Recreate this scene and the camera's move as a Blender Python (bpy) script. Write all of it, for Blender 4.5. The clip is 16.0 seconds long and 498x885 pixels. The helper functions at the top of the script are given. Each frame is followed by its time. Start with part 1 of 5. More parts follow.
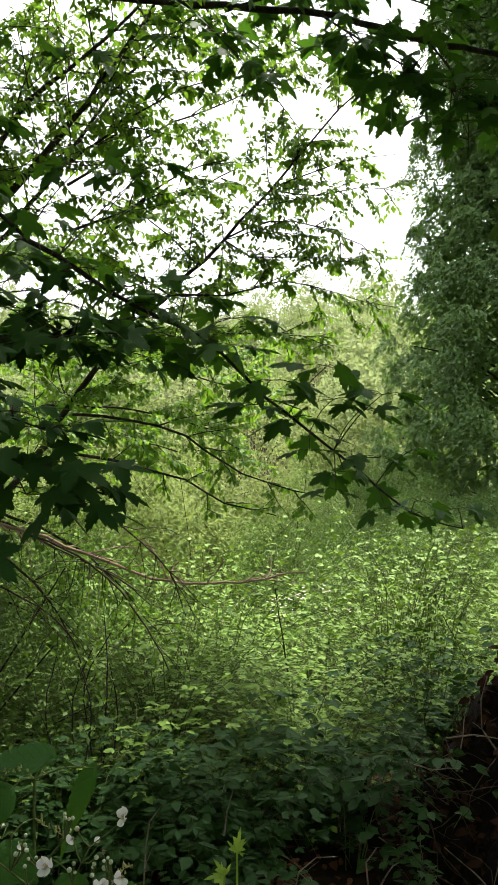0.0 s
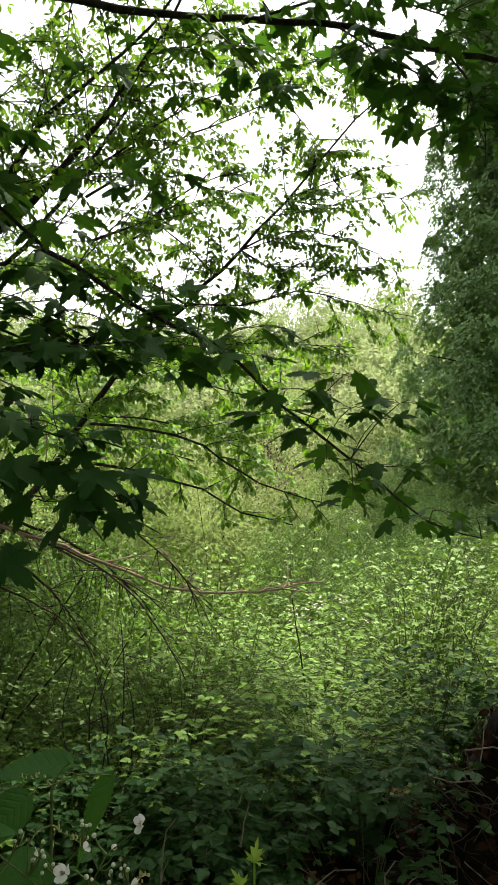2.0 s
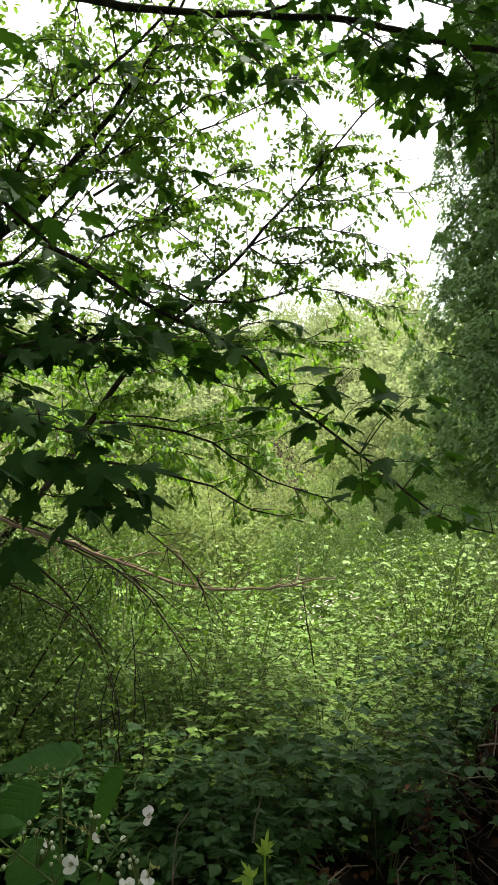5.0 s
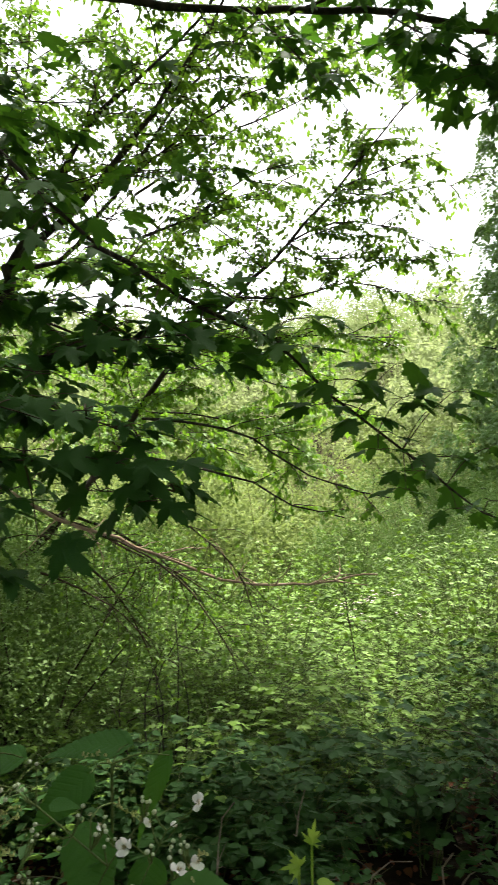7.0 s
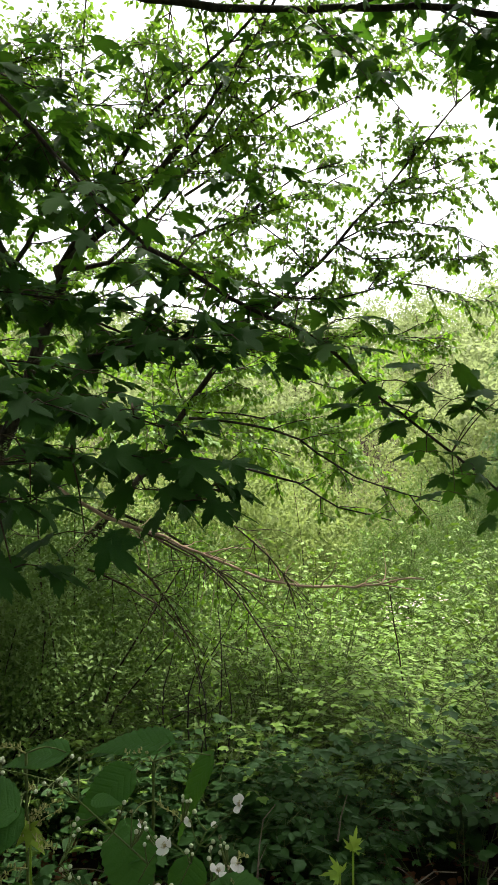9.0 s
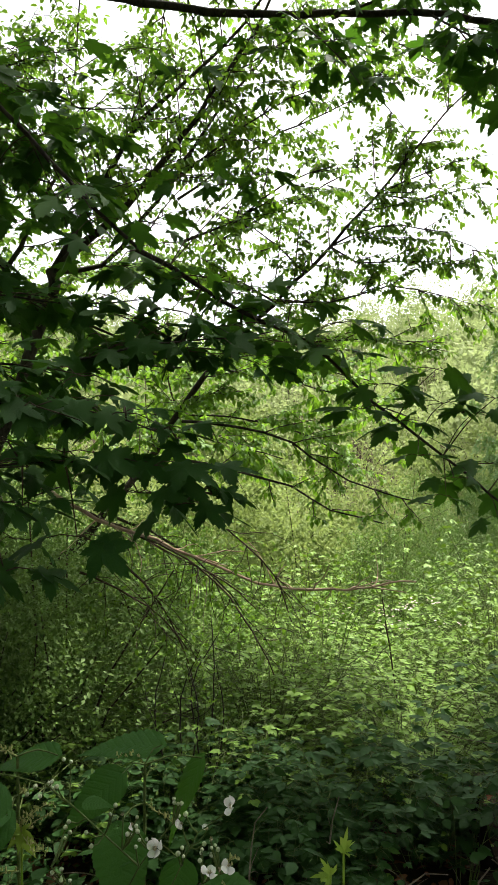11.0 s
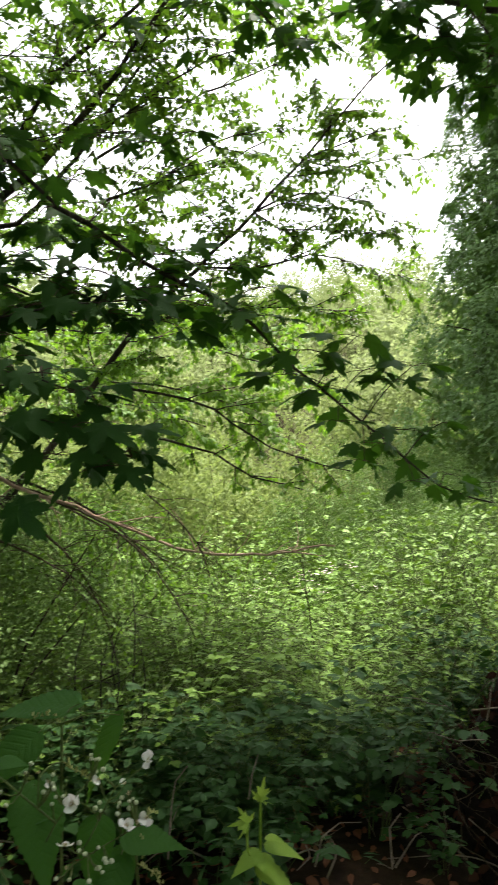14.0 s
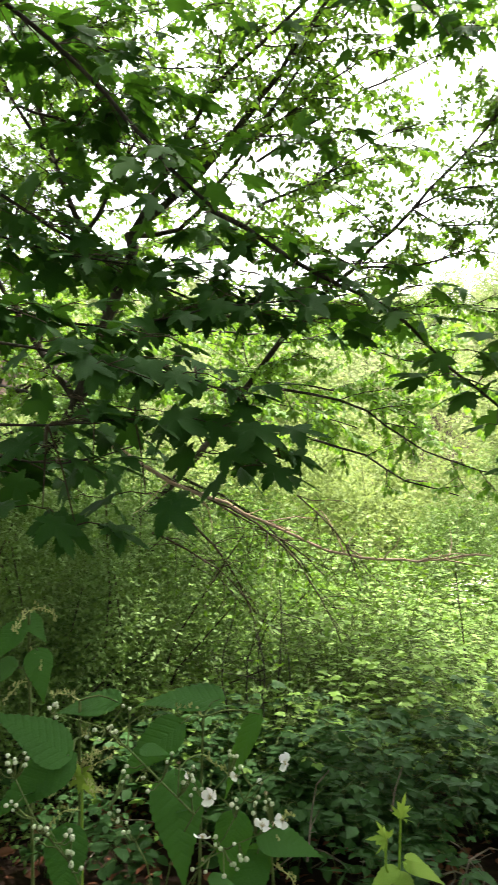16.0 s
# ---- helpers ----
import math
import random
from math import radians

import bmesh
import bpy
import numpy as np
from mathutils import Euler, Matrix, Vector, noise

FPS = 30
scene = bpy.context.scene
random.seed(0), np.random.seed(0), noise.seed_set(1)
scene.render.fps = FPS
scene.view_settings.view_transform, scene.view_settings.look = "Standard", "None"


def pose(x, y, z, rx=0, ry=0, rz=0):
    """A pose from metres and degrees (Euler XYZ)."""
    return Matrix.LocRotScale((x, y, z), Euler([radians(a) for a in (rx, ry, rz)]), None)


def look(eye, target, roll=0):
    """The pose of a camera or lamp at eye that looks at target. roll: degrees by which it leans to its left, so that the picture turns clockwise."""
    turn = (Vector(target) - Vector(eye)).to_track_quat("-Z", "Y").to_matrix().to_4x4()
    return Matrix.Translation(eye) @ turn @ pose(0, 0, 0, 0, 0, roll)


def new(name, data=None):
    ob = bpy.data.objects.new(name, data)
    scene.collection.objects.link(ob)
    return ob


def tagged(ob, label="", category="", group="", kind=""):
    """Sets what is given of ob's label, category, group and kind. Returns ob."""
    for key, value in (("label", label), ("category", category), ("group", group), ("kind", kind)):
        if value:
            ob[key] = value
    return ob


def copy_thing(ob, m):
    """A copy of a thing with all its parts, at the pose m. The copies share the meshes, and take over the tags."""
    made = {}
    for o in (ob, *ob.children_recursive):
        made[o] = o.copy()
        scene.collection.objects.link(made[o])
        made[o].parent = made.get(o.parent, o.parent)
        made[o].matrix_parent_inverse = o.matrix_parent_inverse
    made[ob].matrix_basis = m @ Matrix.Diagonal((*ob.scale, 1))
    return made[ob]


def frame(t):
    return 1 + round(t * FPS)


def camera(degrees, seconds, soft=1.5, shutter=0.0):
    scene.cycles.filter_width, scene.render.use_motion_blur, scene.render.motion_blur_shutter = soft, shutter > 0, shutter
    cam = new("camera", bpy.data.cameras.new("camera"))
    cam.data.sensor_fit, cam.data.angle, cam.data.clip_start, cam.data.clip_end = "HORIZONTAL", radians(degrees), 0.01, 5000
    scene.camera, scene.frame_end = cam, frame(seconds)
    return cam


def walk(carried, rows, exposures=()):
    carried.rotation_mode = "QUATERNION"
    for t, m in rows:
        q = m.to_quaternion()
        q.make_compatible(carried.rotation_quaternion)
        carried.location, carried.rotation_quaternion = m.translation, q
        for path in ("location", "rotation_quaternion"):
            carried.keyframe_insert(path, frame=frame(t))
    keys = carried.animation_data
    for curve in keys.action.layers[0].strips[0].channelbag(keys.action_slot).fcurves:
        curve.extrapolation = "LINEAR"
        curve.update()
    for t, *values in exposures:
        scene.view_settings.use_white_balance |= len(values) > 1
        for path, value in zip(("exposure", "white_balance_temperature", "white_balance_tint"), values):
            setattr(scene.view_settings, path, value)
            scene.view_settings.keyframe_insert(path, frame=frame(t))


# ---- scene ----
# ---------------------------------------------------------------- camera
cam = camera(37.5, 16.0, 1.0, 0.55)
PATH = [
    (0, (0.000, 0.000, 1.609), (0.001, 2.000, 1.609), -0.2),
    (0.5, (-0.001, 0.002, 1.609), (-0.003, 2.002, 1.615), -0.1),
    (1, (-0.001, 0.005, 1.606), (-0.008, 2.005, 1.615), -0.2),
    (1.5, (-0.003, 0.004, 1.605), (-0.032, 2.004, 1.620), -0.2),
    (2, (-0.001, 0.000, 1.604), (-0.045, 1.999, 1.632), -0.2),
    (2.5, (0.000, 0.001, 1.601), (-0.041, 2.000, 1.631), -0.4),
    (3, (-0.001, 0.000, 1.602), (-0.046, 1.999, 1.633), -0.4),
    (3.5, (0.004, 0.003, 1.596), (-0.050, 2.002, 1.627), -0.5),
    (6, (0.001, 0.007, 1.589), (-0.105, 2.004, 1.610), -0.7),
    (6.5, (-0.003, 0.005, 1.587), (-0.140, 2.000, 1.606), -0.6),
    (7, (-0.006, -0.004, 1.587), (-0.184, 1.988, 1.606), -0.8),
    (7.1, (-0.010, -0.004, 1.587), (-0.219, 1.985, 1.605), -0.7),
    (7.2, (-0.014, -0.003, 1.587), (-0.258, 1.982, 1.604), -0.7),
    (7.3, (-0.017, -0.003, 1.587), (-0.321, 1.974, 1.602), -0.6),
    (7.4, (-0.021, -0.002, 1.587), (-0.382, 1.965, 1.601), -0.6),
    (7.5, (-0.025, -0.002, 1.587), (-0.415, 1.960, 1.600), -0.5),
    (7.6, (-0.022, -0.001, 1.587), (-0.419, 1.959, 1.601), -0.5),
    (7.7, (-0.019, 0.000, 1.587), (-0.424, 1.959, 1.601), -0.4),
    (7.8, (-0.016, 0.001, 1.586), (-0.411, 1.961, 1.602), -0.4),
    (7.9, (-0.013, 0.002, 1.586), (-0.398, 1.965, 1.602), -0.3),
    (8, (-0.010, 0.003, 1.586), (-0.379, 1.969, 1.603), -0.3),
    (8.1, (-0.010, 0.003, 1.586), (-0.362, 1.971, 1.603), -0.3),
    (8.2, (-0.009, 0.003, 1.586), (-0.348, 1.974, 1.604), -0.3),
    (10.5, (-0.003, -0.001, 1.589), (-0.292, 1.978, 1.615), -0.0),
    (11, (-0.002, -0.003, 1.588), (-0.287, 1.976, 1.617), 0.0),
    (11.5, (-0.001, -0.005, 1.587), (-0.272, 1.976, 1.613), 0.4),
    (12, (-0.007, -0.001, 1.581), (-0.264, 1.982, 1.596), 0.5),
    (12.5, (0.000, -0.001, 1.584), (-0.222, 1.987, 1.589), 0.4),
    (12.6, (0.003, -0.001, 1.583), (-0.201, 1.988, 1.589), 0.4),
    (12.7, (0.007, -0.001, 1.582), (-0.164, 1.991, 1.590), 0.4),
    (12.8, (0.010, -0.002, 1.580), (-0.132, 1.993, 1.590), 0.5),
    (12.9, (0.014, -0.002, 1.579), (-0.103, 1.995, 1.591), 0.5),
    (13, (0.017, -0.002, 1.578), (-0.078, 1.996, 1.591), 0.5),
    (13.1, (0.018, -0.003, 1.578), (-0.058, 1.996, 1.585), 0.5),
    (13.2, (0.019, -0.003, 1.577), (-0.037, 1.996, 1.579), 0.4),
    (13.3, (0.019, -0.004, 1.577), (-0.011, 1.996, 1.572), 0.4),
    (13.4, (0.020, -0.004, 1.576), (0.004, 1.996, 1.566), 0.3),
    (13.5, (0.021, -0.005, 1.576), (0.014, 1.995, 1.560), 0.3),
    (13.6, (0.017, -0.003, 1.575), (0.016, 1.997, 1.552), 0.3),
    (13.7, (0.013, -0.001, 1.573), (0.012, 1.998, 1.543), 0.3),
    (13.8, (0.010, 0.000, 1.572), (-0.005, 2.000, 1.535), 0.3),
    (13.9, (0.006, 0.002, 1.570), (-0.038, 2.001, 1.526), 0.3),
    (14, (0.002, 0.004, 1.569), (-0.075, 2.002, 1.518), 0.3),
    (14.1, (0.000, 0.003, 1.570), (-0.102, 1.999, 1.515), 0.3),
    (14.2, (-0.002, 0.002, 1.571), (-0.136, 1.996, 1.513), 0.3),
    (14.3, (-0.004, 0.000, 1.571), (-0.168, 1.993, 1.510), 0.2),
    (14.4, (-0.006, -0.001, 1.572), (-0.196, 1.989, 1.508), 0.2),
    (14.5, (-0.008, -0.002, 1.573), (-0.229, 1.985, 1.505), 0.2),
    (14.6, (-0.007, -0.001, 1.574), (-0.276, 1.980, 1.509), 0.3),
    (14.7, (-0.007, 0.000, 1.575), (-0.340, 1.971, 1.513), 0.3),
    (14.8, (-0.006, 0.002, 1.577), (-0.392, 1.963, 1.518), 0.4),
    (14.9, (-0.006, 0.003, 1.578), (-0.425, 1.958, 1.522), 0.4),
    (15, (-0.005, 0.004, 1.579), (-0.442, 1.955, 1.526), 0.5),
    (15.1, (0.000, 0.007, 1.576), (-0.447, 1.956, 1.524), 0.6),
    (15.2, (0.006, 0.010, 1.574), (-0.458, 1.955, 1.522), 0.7),
    (15.3, (0.011, 0.013, 1.571), (-0.470, 1.954, 1.520), 0.8),
    (15.4, (0.017, 0.016, 1.569), (-0.485, 1.951, 1.518), 0.9),
    (15.5, (0.022, 0.019, 1.566), (-0.502, 1.949, 1.516), 1.0),
    (15.6, (0.020, 0.019, 1.567), (-0.518, 1.945, 1.516), 1.1),
    (15.7, (0.017, 0.019, 1.568), (-0.521, 1.944, 1.516), 1.1),
    (15.8, (0.015, 0.018, 1.568), (-0.513, 1.947, 1.515), 1.2),
    (15.9, (0.012, 0.018, 1.569), (-0.500, 1.951, 1.515), 1.2),
    (16, (0.010, 0.018, 1.570), (-0.477, 1.957, 1.515), 1.3),
]
walk(cam, [(t, look(eye, target, roll)) for t, eye, target, roll in PATH],
     [(0.0, 1.82), (2.0, 1.82), (6.0, 1.95), (7.0, 2.12), (8.0, 2.06), (11.0, 1.92), (12.0, 2.00), (12.5, 2.03), (13.5, 2.00), (14.0, 2.02), (14.5, 2.20), (15.0, 2.37), (15.5, 2.55), (16.0, 2.80)])

# ---------------------------------------------------------------- light
EXPOSURE_SKY = 0.15
world = bpy.data.worlds.new("overcast_sky")
scene.world = world
world.use_nodes = True
wn, wl = world.node_tree.nodes, world.node_tree.links
sky = wn.new("ShaderNodeTexSky")
sky.sky_type, sky.sun_disc = "NISHITA", False
sky.sun_elevation, sky.sun_rotation = radians(63), radians(38)
sky.air_density, sky.dust_density = 1.0, 4.0
grey = wn.new("ShaderNodeHueSaturation")
grey.inputs["Saturation"].default_value = 0.15
wl.new(sky.outputs[0], grey.inputs["Color"])
wl.new(grey.outputs[0], wn["Background"].inputs["Color"])
wn["Background"].inputs["Strength"].default_value = EXPOSURE_SKY

sun = new("sun", bpy.data.lights.new("sun", "SUN"))
sun.data.energy, sun.data.angle, sun.data.color = 4.4, radians(4), (1.0, 0.95, 0.84)
SUN_AT = Vector((0.61 * math.cos(radians(63)), 0.79 * math.cos(radians(63)), math.sin(radians(63))))
sun.matrix_world = look(SUN_AT * 60, (0, 0, 0))

rng = np.random.default_rng(11)


# ---------------------------------------------------------------- materials
def nodes_of(name):
    m = bpy.data.materials.new(name)
    m.use_nodes = True
    n, l = m.node_tree.nodes, m.node_tree.links
    return m, n, l, n["Principled BSDF"]


def leaf_material(name, dark, light, through_col, thin=0.4, rough=0.45, spread=0.5, single=False, gloss=0.16, veins=0.0):
    """Leaf: a glossy upper skin over a body that lets light through. Each leaf has its own tone, with mottling across it."""
    m, n, l, b = nodes_of(name)
    if single:
        rnd = n.new("ShaderNodeObjectInfo").outputs["Random"]
    else:
        rnd = n.new("ShaderNodeNewGeometry").outputs["Random Per Island"]
    co = n.new("ShaderNodeTexCoord").outputs["Object"]
    tex = n.new("ShaderNodeTexNoise")
    tex.inputs["Scale"].default_value, tex.inputs["Detail"].default_value = 60.0, 3.0
    l.new(co, tex.inputs["Vector"])
    big = n.new("ShaderNodeTexNoise")
    big.inputs["Scale"].default_value, big.inputs["Detail"].default_value = 1.3, 2.0
    l.new(co, big.inputs["Vector"])
    add = n.new("ShaderNodeMath")
    add.operation = "MULTIPLY_ADD"
    l.new(rnd, add.inputs[0])
    add.inputs[1].default_value = spread
    l.new(tex.outputs["Fac"], add.inputs[2])
    add2 = n.new("ShaderNodeMath")
    add2.operation = "MULTIPLY_ADD"
    l.new(big.outputs["Fac"], add2.inputs[0])
    add2.inputs[1].default_value = 0.6
    l.new(add.outputs[0], add2.inputs[2])
    ramp = n.new("ShaderNodeValToRGB")
    ramp.color_ramp.elements[0].position, ramp.color_ramp.elements[0].color = 0.45, (*dark, 1)
    ramp.color_ramp.elements[1].position, ramp.color_ramp.elements[1].color = 0.75 + spread * 0.8, (*light, 1)
    l.new(add2.outputs[0], ramp.inputs[0])
    l.new(ramp.outputs[0], b.inputs["Base Color"])
    b.inputs["Roughness"].default_value = rough + 0.1
    b.inputs["Specular IOR Level"].default_value = gloss
    bump = n.new("ShaderNodeBump")
    bump.inputs["Strength"].default_value, bump.inputs["Distance"].default_value = 0.35, 0.003
    l.new(tex.outputs["Fac"], bump.inputs["Height"])
    if veins:
        # side veins run forward from the rib: a saw over (length - 0.7 * distance from the rib)
        sep, far_, off_, saw = (n.new(k) for k in ("ShaderNodeSeparateXYZ", "ShaderNodeMath", "ShaderNodeMath", "ShaderNodeMath"))
        l.new(co, sep.inputs[0])
        far_.operation, off_.operation, saw.operation = "ABSOLUTE", "MULTIPLY_ADD", "PINGPONG"
        l.new(sep.outputs["X"], far_.inputs[0])
        l.new(far_.outputs[0], off_.inputs[0])
        off_.inputs[1].default_value = -0.7
        l.new(sep.outputs["Y"], off_.inputs[2])
        l.new(off_.outputs[0], saw.inputs[0])
        saw.inputs[1].default_value = 0.05
        sharp = n.new("ShaderNodeMapRange")
        sharp.inputs["From Max"].default_value = 0.022
        sharp.inputs["To Min"].default_value = 0.0
        l.new(saw.outputs[0], sharp.inputs["Value"])
        both = n.new("ShaderNodeMath")
        both.operation = "MULTIPLY_ADD"
        l.new(sharp.outputs[0], both.inputs[0])
        both.inputs[1].default_value = veins
        l.new(tex.outputs["Fac"], both.inputs[2])
        l.new(both.outputs[0], bump.inputs["Height"])
        bump.inputs["Strength"].default_value = 0.3
    l.new(bump.outputs[0], b.inputs["Normal"])
    mixc = n.new("ShaderNodeMix")
    mixc.data_type, mixc.blend_type = "RGBA", "MULTIPLY"
    mixc.inputs[0].default_value = 0.35
    mixc.inputs[6].default_value = (*through_col, 1)
    l.new(ramp.outputs[0], mixc.inputs[7])
    tr = n.new("ShaderNodeBsdfTranslucent")
    l.new(mixc.outputs[2], tr.inputs["Color"])
    mix = n.new("ShaderNodeMixShader")
    mix.inputs[0].default_value = thin
    l.new(b.outputs[0], mix.inputs[1])
    l.new(tr.outputs[0], mix.inputs[2])
    l.new(mix.outputs[0], n["Material Output"].inputs["Surface"])
    return m


def rough_material(name, dark, light, scale, rough=0.9, bump_d=0.01, stretch=(1, 1, 1), fine=None):
    m, n, l, b = nodes_of(name)
    co = n.new("ShaderNodeTexCoord").outputs["Object"]
    mp = n.new("ShaderNodeMapping")
    mp.inputs["Scale"].default_value = stretch
    l.new(co, mp.inputs["Vector"])
    t1 = n.new("ShaderNodeTexNoise")
    t1.inputs["Scale"].default_value, t1.inputs["Detail"].default_value, t1.inputs["Roughness"].default_value = scale, 8.0, 0.65
    l.new(mp.outputs[0], t1.inputs["Vector"])
    t2 = n.new("ShaderNodeTexNoise")
    t2.inputs["Scale"].default_value, t2.inputs["Detail"].default_value = (fine or scale * 7), 4.0
    l.new(mp.outputs[0], t2.inputs["Vector"])
    mixf = n.new("ShaderNodeMath")
    mixf.operation = "MULTIPLY_ADD"
    l.new(t2.outputs["Fac"], mixf.inputs[0])
    mixf.inputs[1].default_value = 0.5
    l.new(t1.outputs["Fac"], mixf.inputs[2])
    ramp = n.new("ShaderNodeValToRGB")
    ramp.color_ramp.elements[0].position, ramp.color_ramp.elements[0].color = 0.55, (*dark, 1)
    ramp.color_ramp.elements[1].position, ramp.color_ramp.elements[1].color = 0.95, (*light, 1)
    l.new(mixf.outputs[0], ramp.inputs[0])
    l.new(ramp.outputs[0], b.inputs["Base Color"])
    b.inputs["Roughness"].default_value = rough
    b.inputs["Specular IOR Level"].default_value = 0.08
    bump = n.new("ShaderNodeBump")
    bump.inputs["Strength"].default_value, bump.inputs["Distance"].default_value = 0.8, bump_d
    l.new(mixf.outputs[0], bump.inputs["Height"])
    l.new(bump.outputs[0], b.inputs["Normal"])
    return m


M_SOIL = rough_material("forest_soil", (0.008, 0.005, 0.004), (0.035, 0.021, 0.014), 3.0, 0.95, 0.03)
# humus coloured almost black, so the bank's shade is in its base colour
M_HUMUS_SHADE = rough_material("shade_toned_humus", (0.003, 0.0022, 0.002), (0.014, 0.009, 0.007), 6.0, 0.95, 0.03)
M_BARK = rough_material("bark", (0.012, 0.010, 0.008), (0.055, 0.046, 0.037), 14.0, 0.9, 0.006, (1, 1, 0.35))
M_BARK_MAPLE = rough_material("maple_bark", (0.013, 0.011, 0.009), (0.055, 0.046, 0.038), 18.0, 0.88, 0.004, (1, 1, 0.4))
M_TWIG = rough_material("twig_bark", (0.02, 0.015, 0.01), (0.075, 0.055, 0.038), 30.0, 0.85, 0.002)
M_CANE = rough_material("dead_cane", (0.20, 0.13, 0.095), (0.42, 0.30, 0.23), 30.0, 0.8, 0.002)
M_DEAD = rough_material("dead_twig", (0.06, 0.045, 0.035), (0.24, 0.19, 0.15), 25.0, 0.9, 0.002)
M_STEM = rough_material("green_stem", (0.04, 0.065, 0.018), (0.12, 0.15, 0.05), 40.0, 0.6, 0.001)
M_PALE = rough_material("pale_stalk", (0.28, 0.26, 0.17), (0.5, 0.46, 0.32), 10.0, 0.85, 0.003)
M_LITTER = leaf_material("dry_leaf", (0.028, 0.012, 0.008), (0.13, 0.055, 0.033), (0.4, 0.2, 0.1), 0.1, 0.8, 0.9, gloss=0.05)
M_CHERRY = leaf_material("cherry_leaf", (0.022, 0.064, 0.010), (0.080, 0.152, 0.022), (0.25, 0.46, 0.03), 0.36)
# same maple leaf: near copy darkened for shade, high copy lightened for backlight
M_MAPLE_SHADE = leaf_material("shade_maple_leaf", (0.009, 0.027, 0.009), (0.022, 0.056, 0.014), (0.09, 0.24, 0.02), 0.2, 0.55, 0.6, True, gloss=0.05)
M_MAPLE_BACKLIT = leaf_material("backlit_maple_leaf", (0.012, 0.036, 0.010), (0.030, 0.072, 0.016), (0.12, 0.30, 0.02), 0.26, 0.5, 0.6, gloss=0.08)
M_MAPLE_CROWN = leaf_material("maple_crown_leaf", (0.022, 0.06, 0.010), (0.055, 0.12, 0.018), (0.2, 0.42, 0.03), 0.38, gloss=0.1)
M_IVY = leaf_material("ivy_leaf", (0.012, 0.040, 0.012), (0.115, 0.195, 0.062), (0.22, 0.40, 0.05), 0.24, 0.36, 1.2, gloss=0.2)
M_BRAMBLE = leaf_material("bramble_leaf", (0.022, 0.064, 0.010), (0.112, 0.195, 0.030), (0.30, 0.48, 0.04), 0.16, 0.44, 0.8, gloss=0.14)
# bramble leaf again, its colour darkened to stand in for shade near the path
M_BRAMBLE_SHADE = leaf_material("shade_toned_bramble_leaf", (0.005, 0.017, 0.006), (0.027, 0.063, 0.018), (0.10, 0.22, 0.03), 0.14, 0.45, 1.0, gloss=0.06)
# darker copy of the litter leaf, toned for the shaded bank
M_LITTER_SHADE = leaf_material("shade_toned_litter_leaf", (0.004, 0.0028, 0.002), (0.032, 0.015, 0.010), (0.1, 0.05, 0.03), 0.05, 0.8, 0.9, gloss=0.03)
M_BUSH = leaf_material("bush_leaf", (0.021, 0.053, 0.013), (0.095, 0.155, 0.040), (0.16, 0.28, 0.04), 0.3, 0.5, 0.7)
M_PALEBUSH = leaf_material("willow_leaf", (0.06, 0.10, 0.024), (0.165, 0.22, 0.066), (0.31, 0.39, 0.11), 0.4, 0.55, 0.6)
M_HILL = leaf_material("hillside_leaf", (0.065, 0.10, 0.030), (0.165, 0.205, 0.072), (0.32, 0.39, 0.16), 0.4, 0.6, 0.7)
M_GRASS = leaf_material("grass_blade", (0.085, 0.11, 0.038), (0.205, 0.22, 0.09), (0.36, 0.41, 0.17), 0.4, 0.6, 0.7)
M_NETTLE = leaf_material("nettle_leaf", (0.012, 0.044, 0.010), (0.032, 0.086, 0.019), (0.16, 0.40, 0.03), 0.26, 0.5, 0.5, True, gloss=0.08, veins=0.9)
M_SPROUT = leaf_material("young_leaf", (0.10, 0.19, 0.024), (0.22, 0.33, 0.05), (0.5, 0.65, 0.1), 0.4, 0.45, 0.5, True)
M_PETAL = leaf_material("bramble_petal", (0.62, 0.58, 0.58), (0.80, 0.76, 0.76), (0.8, 0.75, 0.75), 0.35, 0.6, 0.6, True, 0.2)
M_BLOSSOM = leaf_material("faded_blossom", (0.36, 0.30, 0.27), (0.58, 0.50, 0.46), (0.6, 0.5, 0.45), 0.3, 0.7, 0.6, False, 0.1)
M_BUD = leaf_material("flower_bud", (0.26, 0.32, 0.17), (0.50, 0.53, 0.38), (0.5, 0.55, 0.3), 0.2, 0.7, 0.6, True, 0.2)
M_STAMEN = leaf_material("stamen", (0.35, 0.28, 0.16), (0.55, 0.46, 0.30), (0.5, 0.4, 0.2), 0.2, 0.7, 0.6, True, 0.2)
M_TASSEL = leaf_material("nettle_tassel", (0.22, 0.24, 0.08), (0.42, 0.42, 0.18), (0.4, 0.42, 0.15), 0.3, 0.8, 0.6, True, 0.1)


# ---------------------------------------------------------------- mesh tools
def fast_mesh(name, verts, faces, material, smooth=False):
    """A mesh from an (n, 3) array of places and an (m, k) array of faces."""
    verts, faces = np.asarray(verts, np.float32), np.asarray(faces, np.int32)
    me = bpy.data.meshes.new(name)
    me.vertices.add(len(verts))
    me.vertices.foreach_set("co", verts.ravel())
    k = faces.shape[1]
    me.loops.add(faces.size)
    me.loops.foreach_set("vertex_index", faces.ravel())
    me.polygons.add(len(faces))
    me.polygons.foreach_set("loop_start", np.arange(0, faces.size, k, dtype=np.int32))
    if smooth:
        me.polygons.foreach_set("use_smooth", np.ones(len(faces), bool))
    me.materials.append(material)
    me.update(calc_edges=True)
    me.validate()
    return me


def part(name, me, parent, label=""):
    ob = new(name, me)
    ob.parent = parent
    return tagged(ob, label) if label else ob


